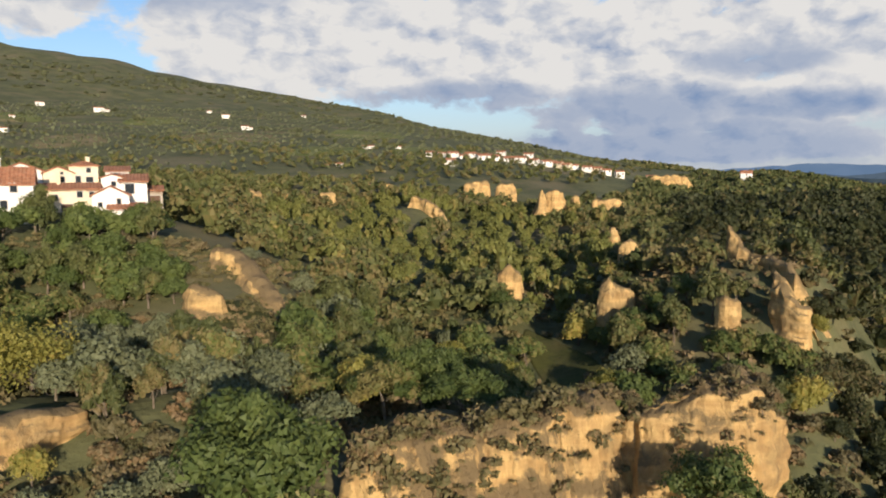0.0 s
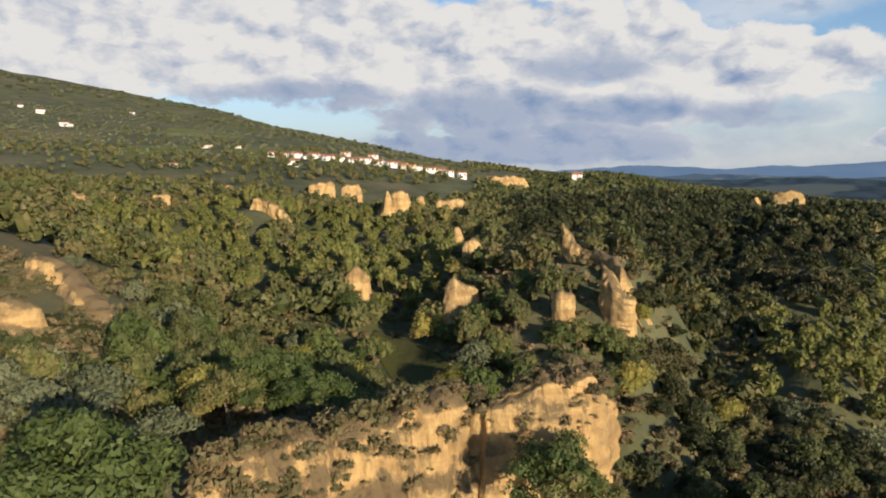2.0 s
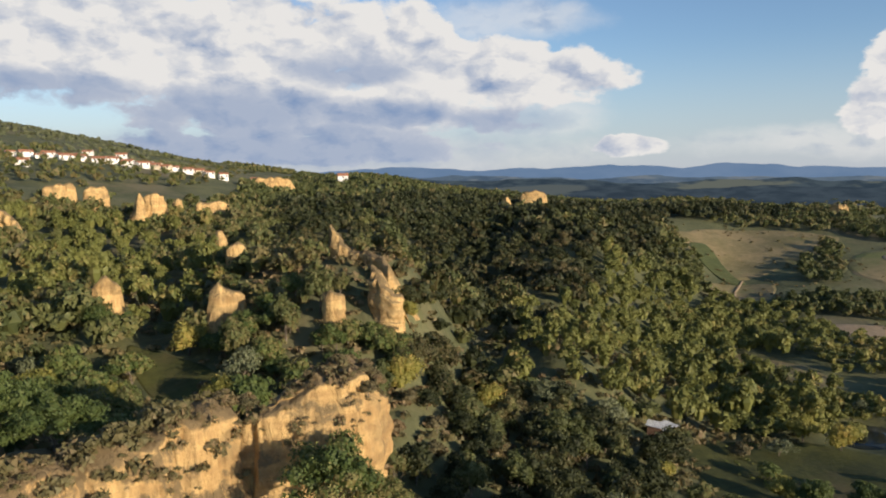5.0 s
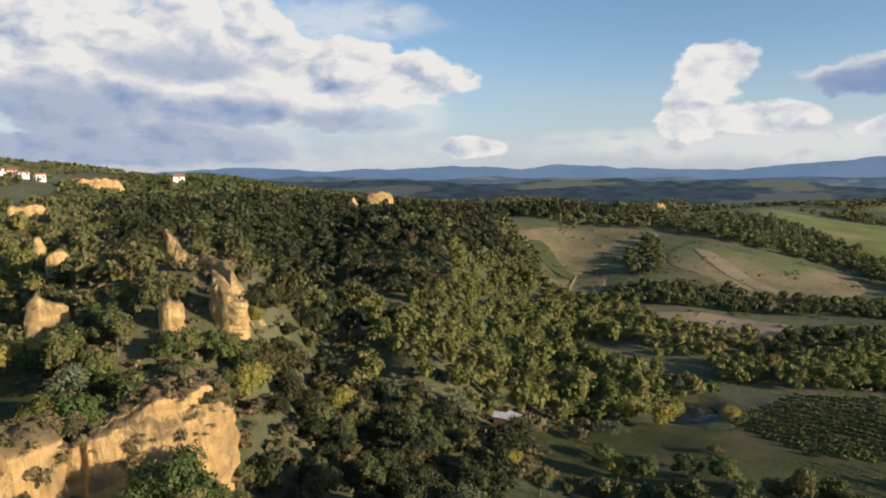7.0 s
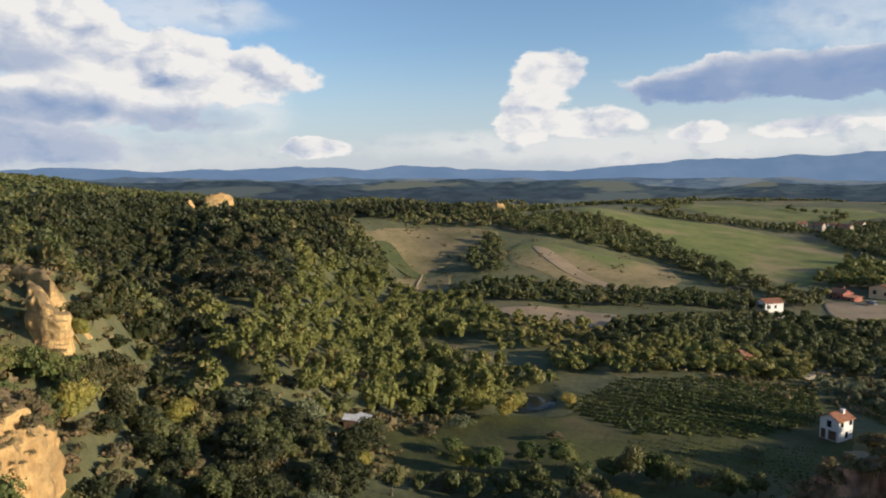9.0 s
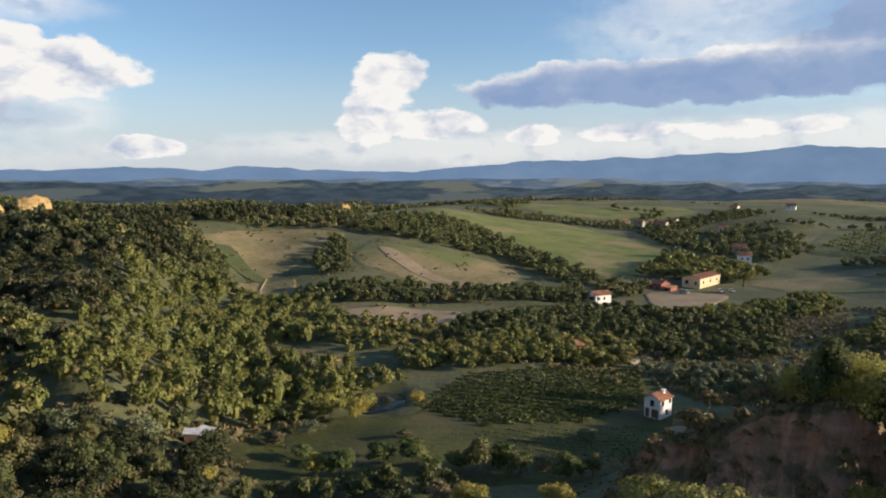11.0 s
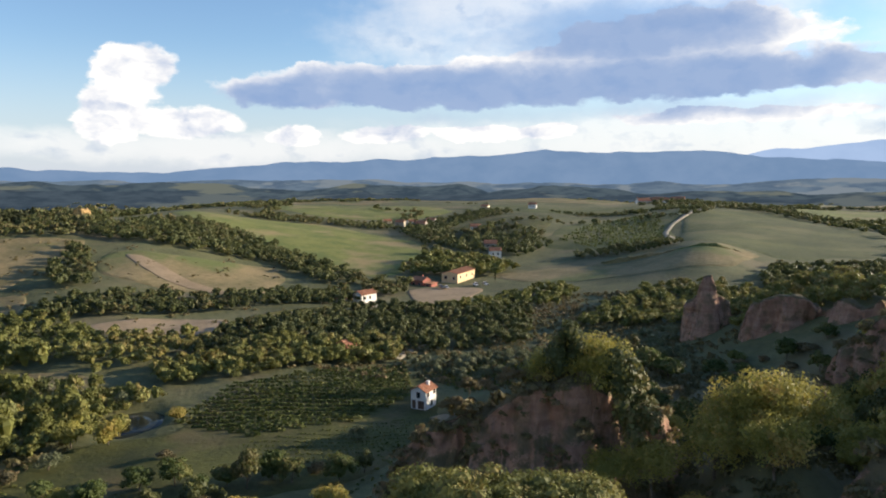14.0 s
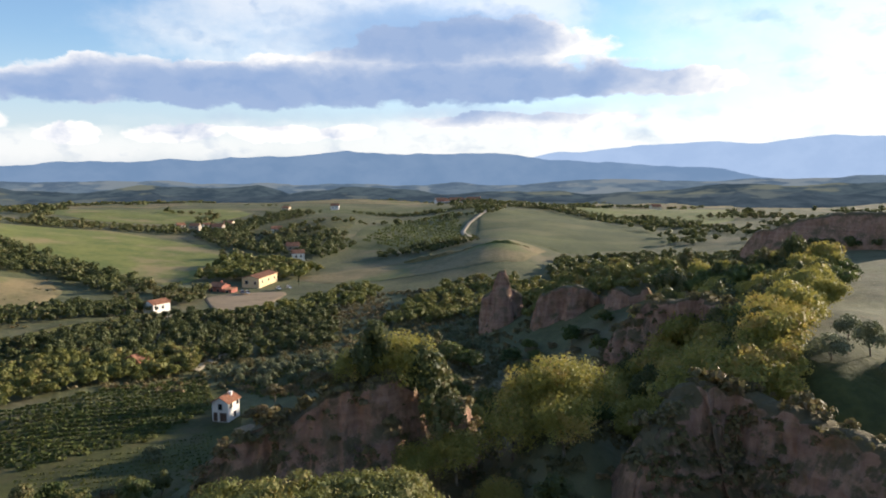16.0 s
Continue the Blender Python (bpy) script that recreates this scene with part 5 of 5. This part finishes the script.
woods("cliff_bushes", spots[:, 0], spots[:, 1], 0.6 + np.where(spots[:, 0] > 50, 2.6, np.where(spots[:, 0] < 9, 1.9, 1.3)) * rb.random(len(spots)) ** 2, UNDER, "bushes and grass clinging to the eroded cliffs", 160, leaves=80, leaf=0.115, wide=1.1, tall=0.7, low=-0.2, lobes=8, core=0, z=spots[:, 2])
tufts("shrub", 88, 103, 73.2, [(88, 29), (90, 31.5), (93.5, 33), (100, 33.4), (103, 30.5)], 22, SHRUB, 6, 2.2, "dry bush on the crest of the clay cliff")
tufts("shrub", 120, 128, 72.5, [(120, 29), (123.5, 33.6), (128, 33.2)], 12, SHRUB, 7, 2.4, "dry bush at the lip of the clay cliff")
# ---- buildings ----
def box(bm, x0, y0, z0, x1, y1, z1):
    v = [bm.verts.new(p) for p in ((x0, y0, z0), (x1, y0, z0), (x1, y1, z0), (x0, y1, z0), (x0, y0, z1), (x1, y0, z1), (x1, y1, z1), (x0, y1, z1))]
    for f in ((3, 2, 1, 0), (4, 5, 6, 7), (0, 1, 5, 4), (1, 2, 6, 5), (2, 3, 7, 6), (3, 0, 4, 7)):
        bm.faces.new([v[k] for k in f])


def prism(bm, ring, depth):
    """A slab from a ring of corners, thickened downwards."""
    a = [bm.verts.new(p) for p in ring]
    b = [bm.verts.new((p[0], p[1], p[2] - depth)) for p in ring]
    bm.faces.new(a), bm.faces.new(b[::-1])
    for i in range(len(ring)):
        j = (i + 1) % len(ring)
        bm.faces.new((a[i], b[i], b[j], a[j]))


def part(name, bm, mat, parent, label=""):
    bmesh.ops.recalc_face_normals(bm, faces=bm.faces[:])
    me = bpy.data.meshes.new(name)
    bm.to_mesh(me)
    bm.free()
    me.materials.append(mat)
    ob = new(name, me)
    ob.parent = parent
    return tagged(ob, label)


def roof_plane(bm, a, b, c, d):
    """A tiled slope: one slab whose top is folded into rows of tiles. a, b along the ridge; d, c along the eaves."""
    a, b, c, d = (Vector(p) for p in (a, b, c, d))
    n = 2 * max(3, int((c - d).length / 0.55))
    up = (b - a).cross(d - a).normalized()
    up = up if up.z > 0 else -up
    drop = Vector((0, 0, -0.12))
    rows = [[], [], [], []]
    for k in range(n + 1):
        p, q, lift = a.lerp(b, k / n), d.lerp(c, k / n), up * (0.11 if k % 2 else 0.005)
        for row, v in zip(rows, (p + lift, q + lift, q + drop, p + drop)):
            row.append(bm.verts.new(v))
    for k in range(n):
        for r in range(4):
            bm.faces.new((rows[r][k], rows[r][k + 1], rows[(r + 1) % 4][k + 1], rows[(r + 1) % 4][k]))
    for k in (0, n):
        bm.faces.new([row[k] for row in rows])


def opening(parent, side, u, z, w, h, hw, hl, door=False, shutters=False):
    """A window or door on one wall of a house: trim, pane and, where they stand open, shutters. side: f, b, l or r."""
    to = {"f": pose(0, -hl, 0), "b": pose(0, hl, 0, 0, 0, 180), "l": pose(-hw, 0, 0, 0, 0, -90), "r": pose(hw, 0, 0, 0, 0, 90)}[side]
    bm = bmesh.new()
    t = 0.12
    for x0, z0, x1, z1 in ((u - w / 2 - t, z - t, u - w / 2, z + h + t), (u + w / 2, z - t, u + w / 2 + t, z + h + t), (u - w / 2, z + h, u + w / 2, z + h + t), (u - w / 2, z - t, u + w / 2, z)):
        box(bm, x0, -0.07, z0, x1, 0.02, z1)
    bm.transform(to)
    ob = part("door" if door else "window", bm, FRAME_PAINT, parent)
    bm = bmesh.new()
    box(bm, u - w / 2, -0.02, z, u + w / 2, 0.02, z + h)
    bm.transform(to)
    part("door_leaf" if door else "pane", bm, SHUTTER if door else glass, ob)
    if shutters:
        for s in (-1, 1):
            bm = bmesh.new()
            x = u + s * (w * 0.75 + t)
            box(bm, x - w / 4, -0.1, z, x + w / 4, -0.03, z + h)
            bm.transform(to)
            part("shutter", bm, SHUTTER, ob)


def house(place, z, w, l, h, turn, wall, label, name="house", pitch=0.32, ridge="x", style="gable", windows=(), chimney=None, category="house", group=""):
    """A house w wide (x) and l deep (y), its front facing -y, turned by degrees. Eaves at h."""
    root = new(name)
    root.matrix_basis = pose(place[0], place[1], z, 0, 0, turn)
    tagged(root, label, category, group)
    hw, hl = w / 2, l / 2
    bm = bmesh.new()
    o = 0.35
    if style == "gable":
        span = hl if ridge == "x" else hw
        top = h + span * pitch * 2
        if ridge == "x":
            ring = [(-hl, -2.5), (hl, -2.5), (hl, h), (0, top - 0.02), (-hl, h)]
            ends = [[(s * hw, y, zz) for y, zz in ring] for s in (-1, 1)]
        else:
            ring = [(-hw, -2.5), (hw, -2.5), (hw, h), (0, top - 0.02), (-hw, h)]
            ends = [[(x, s * hl, zz) for x, zz in ring] for s in (-1, 1)]
        va, vb = ([bm.verts.new(p) for p in e] for e in ends)
        bm.faces.new(va), bm.faces.new(vb[::-1])
        for i in range(5):
            bm.faces.new((va[i], va[(i + 1) % 5], vb[(i + 1) % 5], vb[i]))
    else:
        box(bm, -hw, -hl, -2.5, hw, hl, h)
    part("wall", bm, wall, root)
    bm = bmesh.new()
    if style == "gable":
        t = top + 0.14
        e = h + 0.14 - o * pitch * 2
        if ridge == "x":
            for s in (-1, 1):
                roof_plane(bm, (-hw - o, 0, t), (hw + o, 0, t), (hw + o, s * (hl + o), e), (-hw - o, s * (hl + o), e))
        else:
            for s in (-1, 1):
                roof_plane(bm, (0, -hl - o, t), (0, hl + o, t), (s * (hw + o), hl + o, e), (s * (hw + o), -hl - o, e))
    elif style == "hip":
        t = h + min(hw, hl) * pitch * 2
        r = max(0.2, hw - hl)
        roof_plane(bm, (-r, 0, t), (r, 0, t), (hw + o, -hl - o, h + 0.1), (-hw - o, -hl - o, h + 0.1))
        roof_plane(bm, (-r, 0, t), (r, 0, t), (hw + o, hl + o, h + 0.1), (-hw - o, hl + o, h + 0.1))
        prism(bm, [(-r, 0, t), (-hw - o, hl + o, h + 0.1), (-hw - o, -hl - o, h + 0.1)], 0.12)
        prism(bm, [(r, 0, t), (hw + o, -hl - o, h + 0.1), (hw + o, hl + o, h + 0.1)], 0.12)
    else:
        roof_plane(bm, (-hw - o, hl + o, h + 2 * hl * pitch), (hw + o, hl + o, h + 2 * hl * pitch), (hw + o, -hl - o, h + 0.12), (-hw - o, -hl - o, h + 0.12))
        prism(bm, [(-hw, hl, h + 2 * hl * pitch - 0.1), (hw, hl, h + 2 * hl * pitch - 0.1), (hw, -hl, h), (-hw, -hl, h)], 0.3)
    part("roof", bm, ROOF, root)
    for win in windows:
        opening(root, *win[:5], hw, hl, *win[5:])
    if chimney:
        bm = bmesh.new()
        cx, cy, ch = chimney
        box(bm, cx - 0.3, cy - 0.3, h - 0.3, cx + 0.3, cy + 0.3, ch)
        box(bm, cx - 0.42, cy - 0.42, ch, cx + 0.42, cy + 0.42, ch + 0.12)
        part("chimney", bm, wall, root)
    return root


V = "houses of the hill village"
W = lambda s, u, z, w=0.9, h=1.3, *k: (s, u, z, w, h, *k)
house(at(-31.7, 131), 49.0, 7.6, 8, 4.4, 27, WHITE_WALL, "tall white plastered house with a tiled roof", windows=[W("f", -2.5, 3.4), W("f", 1.2, 3.2), W("f", -0.2, 0.6), W("f", -3, 0.5), W("r", 0, 3.2)], chimney=(-1, 1, 8.4), group=V)
house(at(-30.7, 144), 49.0, 6.2, 8, 6.6, 27, WHITE_WALL, "white village house with its gable to the ravine", ridge="y", pitch=0.2, windows=[W("f", -0.8, 4.2, 0.7, 0.7), W("f", 1.4, 4.3, 0.7, 0.9)], group=V)
house(at(-28.4, 143.5), 49.0, 4.6, 8, 6.2, 24, CREAM_WALL, "cream village house with a low gable", ridge="y", pitch=0.22, windows=[W("f", 0.6, 4.6, 0.7, 0.9), W("f", 0.5, 6.0, 0.5, 0.4)], group=V)
house(at(-26.85, 142.5), 49.0, 4.6, 6, 7.4, 24, CREAM_WALL, "cream tower-like house with a hipped tile roof", style="hip", pitch=0.2, windows=[W("f", -0.9, 4.4, 0.8, 1.3), W("f", 0.9, 4.6, 1.1, 0.9), W("f", 0.8, 6.3, 0.7, 0.8)], chimney=(0.6, 0, 9.0), group=V)
house(at(-28.15, 135), 49.2, 10.6, 5, 3.2, 26, CREAM_WALL, "long low cream house with a sloping tile roof", style="shed", pitch=0.22, windows=[W("f", -3.9, 1.4, 0.9, 1.0), W("f", -1.5, 1.4, 0.9, 1.0), W("f", 2.2, 1.9, 0.8, 1.0), W("f", 4.0, 1.9, 0.7, 0.9), W("f", -2.6, -0.3, 1.0, 1.1), W("f", 0.2, -0.4, 1.6, 1.2, True)], chimney=(-1, 1.5, 6.0), group=V)
house(at(-25.2, 131), 48.8, 5.6, 6, 2.6, 24, WHITE_WALL, "white house with its tiled gable towards the ravine", ridge="y", pitch=0.26, windows=[W("f", 1.2, 0.8, 0.6, 1.3), W("f", -1.6, 0.8, 0.6, 0.7)], group=V)
house(at(-23.65, 137.5), 49.0, 4.4, 6, 4.6, 23, WHITE_WALL, "white house with a tiled roof and balcony door", style="shed", pitch=0.24, windows=[W("f", -0.6, 2.6, 1.4, 1.7), W("f", -0.9, 0.8, 0.6, 0.8)], group=V)
house(at(-25.05, 139), 49.0, 3.6, 5, 5.3, 24, WHITE_WALL, "narrow white house with a rounded gable", ridge="y", pitch=0.16, windows=[W("f", 0.2, 3.9, 0.7, 0.8)], group=V)
house(at(-24.7, 147), 49.5, 4.0, 5, 6.0, 24, WHITE_WALL, "white upper house with a tiled roof", style="shed", pitch=0.22, windows=[W("f", -0.2, 4.9, 1.4, 0.8)], group=V)
house(at(-24.2, 127), 46.5, 5.2, 4, 2.8, 23, WHITE_WALL, "low white annex with lean-to tile roofs", style="shed", pitch=0.22, windows=[W("f", 0.6, 0.9, 0.6, 0.9), W("f", 1.8, 0.9, 0.5, 0.8), W("f", -1.0, 1.1, 0.5, 0.6)], group=V)
# The porch's brown door panel stands for the shade under its roof
house(at(-22.2, 141), 49.0, 2.6, 4, 2.9, 22, STONE_WALL, "stone porch under a tile roof, a dark panel for its shaded inside", style="shed", pitch=0.25, windows=[W("f", 0, 0.2, 1.8, 1.9, True)], group=V)

# valley houses
house(at(86.05, 163), 0.0, 4.0, 5.0, 4.3, -116, WHITE_WALL, "small white two-storey house with a red tile roof", name="farmhouse", ridge="y", pitch=0.28,
      windows=[W("f", 0, 2.7, 0.9, 1.3), W("f", -1.2, 0.1, 0.9, 1.9, True), W("f", 0.7, 0.1, 1.6, 1.9, True), W("r", -1.4, 3.0, 0.9, 1.2), W("r", 1.6, 3.0, 0.9, 1.2), W("r", 0.2, 0.5, 0.9, 1.2)], chimney=(0.7, 0.9, 5.9))
house(at(89.0, 388), -3.2, 9.5, 24, 5.6, -113, YELLOW_WALL, "long ochre-yellow farm building with a tile roof", name="farm_building", ridge="y", pitch=0.14,
      windows=[W("f", -2.2, 2.6, 1.6, 1.8), W("f", 2.5, 2.4, 1.2, 1.6)] + [W("r", u, 2.8, 1.2, 1.4) for u in (-8, 0, 8)])
house(at(85.9, 372), -3.6, 8, 7, 3.6, -125, RED_WALL, "red plastered farmhouse with a white dormer", name="farm_building", pitch=0.25, windows=[W("f", -2, 1.2, 1.2, 1.3), W("f", 1.8, 1.2, 1.2, 1.3), W("r", 0, 1.2, 1.2, 1.3)], chimney=(1, 0.5, 6.2))
house(at(86.7, 366), -3.6, 5, 5, 2.6, -125, RED_WALL, "low red annex of the farm", name="farm_building", style="shed", pitch=0.12, windows=[W("f", 0, 0.9, 1.6, 1.2)])
house(at(81.3, 321), -2.0, 6.0, 9, 3.6, -130, WHITE_WALL, "white house with a bright side wall among trees", name="farmhouse", ridge="y", pitch=0.25, windows=[W("r", -2.5, 1.4, 1, 1.2), W("r", 0.5, 1.4, 1, 1.2), W("f", 0, 1.4, 1, 1.2)])
# Solid shed; a wide brown panel paints the dark of an open front
house(at(79.4, 318), -2.2, 5.0, 4, 2.4, -80, STONE_WALL, "shed beside the white house, a dark panel for its shaded open front", name="shed", style="shed", pitch=0.12, windows=[W("f", 0, 0.1, 3.6, 1.9, True)], category="shed")
house(at(79.8, 214), 0.8, 4.2, 4.6, 3.0, -125, RED_WALL, "small house half hidden by trees", name="farmhouse", ridge="y", pitch=0.28, windows=[W("f", 0, 1.6, 0.9, 1.1), W("r", 0, 1.6, 0.9, 1.1)])
house(at(88.8, 440), -2.4, 7, 7, 4.0, -40, CREAM_WALL, "cream house behind the farm", name="farmhouse", windows=[W("f", -1.5, 2, 1, 1.3), W("f", 1.5, 2, 1, 1.3)])
hr = random.Random(7)
for b, d, s in [(84.3, 690, 9), (85.2, 700, 8), (86.0, 680, 10), (86.8, 715, 9), (91.2, 860, 9), (90.4, 640, 9), (92.0, 480, 8), (95, 900, 10), (83.2, 700, 8), (91.6, 520, 9), (103.6, 1260, 22), (104.3, 1265, 16), (104.8, 1250, 24), (105.5, 1270, 18), (106.2, 1255, 22), (120.5, 1050, 14)]:
    p = at(b, d)
    house(p, ground_z(p.x, p.y), s, s * 0.8, hr.uniform(4, 6), -b + hr.uniform(-30, 30), hr.choice((WHITE_WALL, CREAM_WALL, STONE_WALL)), "small tiled house of a valley hamlet",
          windows=[W("f", -s * 0.2, 2.5, 1, 1.3), W("f", s * 0.2, 2.5, 1, 1.3)], group="hamlet houses")
# the strip of houses along the foot of the mountain
for b, dy, s, h in [(-1.0, 6, 9, 5), (-0.1, 2, 8, 5), (0.8, 8, 12, 5), (0.6, -60, 10, 6), (1.7, 0, 9, 4), (2.2, 10, 12, 5.5), (3.2, 3, 13, 5), (4.1, 6, 12, 5), (5.4, 0, 12, 5.5), (6.2, 8, 12, 6), (7.3, 2, 11, 5.5), (4.7, 70, 10, 5), (6.9, 70, 11, 6),
                    (8.3, 0, 11, 6), (9.2, 4, 12, 5), (9.9, 0, 10, 5.5), (10.5, 8, 9, 5), (11.5, 0, 10, 6), (12.2, 6, 12, 5.5), (13.0, 0, 9, 6), (14.0, 0, 9, 7), (16.3, 60, 8, 6), (3.7, 20, 9, 4), (8.8, 30, 8, 4)]:
    p = at(b, 545 + dy)
    house(p, ground_z(p.x, p.y), s * 0.7, s * 0.55, h * 0.62, -b + hr.uniform(-25, 25), hr.choice((WHITE_WALL, WHITE_WALL, CREAM_WALL)) if b > 7 else WHITE_WALL, "white house in the village below the mountain",
          pitch=0.22, windows=[W("f", -s * 0.2, 2.2, 0.9, 1.2), W("f", s * 0.2, 2.2, 0.9, 1.2), W("r", 0, 2.2, 0.9, 1.2)], group="houses below the mountain")
for b, d, s in [(-25.7, 1090, 17), (-25.2, 1095, 9), (-18.1, 1090, 9), (-16.9, 1040, 14), (-15.5, 865, 12), (-15.1, 870, 7), (-5.8, 620, 8), (-6.2, 625, 7), (-8.3, 472, 6), (-9.3, 470, 4), (-31.7, 780, 12), (-29.4, 1130, 14), (-31.1, 950, 8), (-11, 1130, 9), (-3.6, 640, 7)]:
    p = at(b, d)
    s *= 0.75
    house(p, ground_z(p.x, p.y), s, s * 0.6, s * 0.42, -b + hr.uniform(-20, 20), WHITE_WALL, "lone white house on the terraced mountain flank", pitch=0.2,
          windows=[W("f", -s * 0.22, s * 0.15, s * 0.09, s * 0.12), W("f", s * 0.22, s * 0.15, s * 0.09, s * 0.12)], group="houses on the flank")
house(at(23.2, 640), ground_z(*at(23.2, 640).xy) + 3, 9, 7, 4, -20, WHITE_WALL, "white house among the far woods", windows=[W("f", 0, 2, 1, 1.3)])


def car(place, z, turn, paint, label):
    root = new("car")
    root.matrix_basis = pose(place[0], place[1], z, 0, 0, turn)
    tagged(root, label, "car")
    bm = bmesh.new()
    box(bm, -0.85, -2.05, 0.3, 0.85, 2.05, 0.85)
    bmesh.ops.bevel(bm, geom=bm.edges[:], offset=0.14, segments=2, affect="EDGES")
    part("body", bm, paint, root)
    bm = bmesh.new()
    v = [bm.verts.new(p) for p in ((-0.78, -1.5, 0.84), (0.78, -1.5, 0.84), (0.78, 1.2, 0.84), (-0.78, 1.2, 0.84), (-0.62, -1.05, 1.42), (0.62, -1.05, 1.42), (0.62, 0.5, 1.42), (-0.62, 0.5, 1.42))]
    for f in ((4, 5, 6, 7), (0, 1, 5, 4), (1, 2, 6, 5), (2, 3, 7, 6), (3, 0, 4, 7)):
        bm.faces.new([v[k] for k in f])
    part("cabin", bm, glass, root)
    bm = bmesh.new()
    box(bm, -0.62, -1.05, 1.42, 0.62, 0.5, 1.46)
    part("roof", bm, paint, root)
    for x in (-0.78, 0.78):
        for y in (-1.3, 1.3):
            bm = bmesh.new()
            bmesh.ops.create_cone(bm, cap_ends=True, segments=16, radius1=0.33, radius2=0.33, depth=0.2, matrix=pose(x, y, 0.33, 0, 90, 0))
            part("wheel", bm, RUBBER, root)


car(at(89.2, 152), ground_z(*at(89.2, 152).xy) + 0.15, 40, BLUE_PAINT, "grey-blue car parked beside the small house")
for b, d, c in [(88.0, 356, WHITE_PAINT), (90.4, 366, WHITE_PAINT), (91.2, 368, WHITE_PAINT), (81.2, 300, WHITE_PAINT), (87.6, 357, BLUE_PAINT)]:
    car(at(b, d), ground_z(*at(b, d).xy) + 0.5, 20 + b, c, "pale car parked by the farm buildings")

# sheds of the clearing
for b, d, w, t in [(49.2, 135, 4.2, 10), (48.4, 133, 3.0, 35)]:
    root = new("shed")
    root.matrix_basis = pose(*at(b, d).xy, ground_z(*at(b, d).xy) + 0.1, 0, 0, t)
    tagged(root, "low shed roofed with weathered metal sheets", "shed")
    bm = bmesh.new()
    box(bm, -w / 2, -1.2, -0.5, w / 2, 1.2, 1.9)
    part("wall", bm, SHUTTER, root)
    bm = bmesh.new()
    for k in range(8):
        x0 = -w / 2 - 0.2 + (w + 0.4) * k / 8
        prism(bm, [(x0, -1.5, 1.95 + 0.05 * (k % 2)), (x0 + (w + 0.4) / 8, -1.5, 1.95 + 0.05 * (k % 2)), (x0 + (w + 0.4) / 8, 1.5, 2.3 + 0.05 * (k % 2)), (x0, 1.5, 2.3 + 0.05 * (k % 2))], 0.04)
    part("roof", bm, TIN, root, "weathered metal sheets")

# ---- pond and vineyard ----
mid = np.array(POND.xy)
t = np.linspace(0, 2 * math.pi, 41)[:-1]
ring = np.stack([mid[0] + np.cos(t) * 9.5 * (1 + 0.12 * np.sin(3 * t)), mid[1] + np.sin(t) * 7.6 * (1 + 0.1 * np.cos(2 * t))], -1)
level = ground_z(*mid) + 1.1
pv = np.concatenate([np.c_[mid[0] + (ring[:, 0] - mid[0]) * k, mid[1] + (ring[:, 1] - mid[1]) * k, np.full(40, level - (2.0 if k > 1 else 0))] for k in (0.01, 0.5, 1.0, 1.02)])
pond = new("pond", mesh_from("pond", pv, grid_faces(4, 40, wrap=True), water))
if pond.data.polygons[50].normal.z < 0:
    pond.data.flip_normals()
tagged(pond, "small dark pond between willows", "pond", kind="structure")


def vines(name, ring, gap, turn, mat, label, high=1.1, seed=1, step=0.8):
    """Rows of vines over a plot; gap: metres from row to row, turn: their direction."""
    rng = np.random.default_rng(seed)
    xy = np.array([at(b, d).xy for b, d in ring])
    m, r = xy.mean(0), np.hypot(*(xy - xy.mean(0)).T).max()
    a, s = np.meshgrid(np.arange(-r, r, gap), np.arange(-r, r, step))
    a, s = a.ravel() + rng.normal(scale=0.06, size=a.size), s.ravel() + rng.normal(scale=0.15, size=a.size)
    ca, sa = math.cos(radians(turn)), math.sin(radians(turn))
    x, y = m[0] + ca * a - sa * s, m[1] + sa * a + ca * s
    keep = inside(np.degrees(np.arctan2(x, y)), np.hypot(x, y), ring) & (rng.random(x.size) > 0.07)
    return woods(name, x[keep], y[keep], np.full(keep.sum(), high), mat, label, seed + 300, leaves=9, leaf=0.42, wide=0.8, tall=0.9, lobes=4, core=False)


vines("vineyard", [(65.8, 159), (70.7, 182), (84.4, 202), (85.4, 172), (80, 152), (72, 143)], 2.6, 8, VINE, "green vineyard rows on the valley floor", 0.95, 3, 0.5)
vines("vineyard", [(71, 140), (80, 149), (85, 155), (84.5, 132), (74, 122)], 2.4, 8, VINE, "sparse low vine rows in long shadows", 0.5, 4, 0.7)
vines("vineyard", [(97, 565), (99.6, 690), (104.6, 770), (105.2, 640), (105.2, 520), (100, 520)], 9, -70, GRASS_LEAVES, "vine rows on the far slope", 2.6, 5, 5)
vines("vineyard", [(86, 192), (92, 205), (97, 200), (95, 172), (90, 170)], 2.6, -20, VINE, "shaded vine rows behind the small house", 1.0, 6)
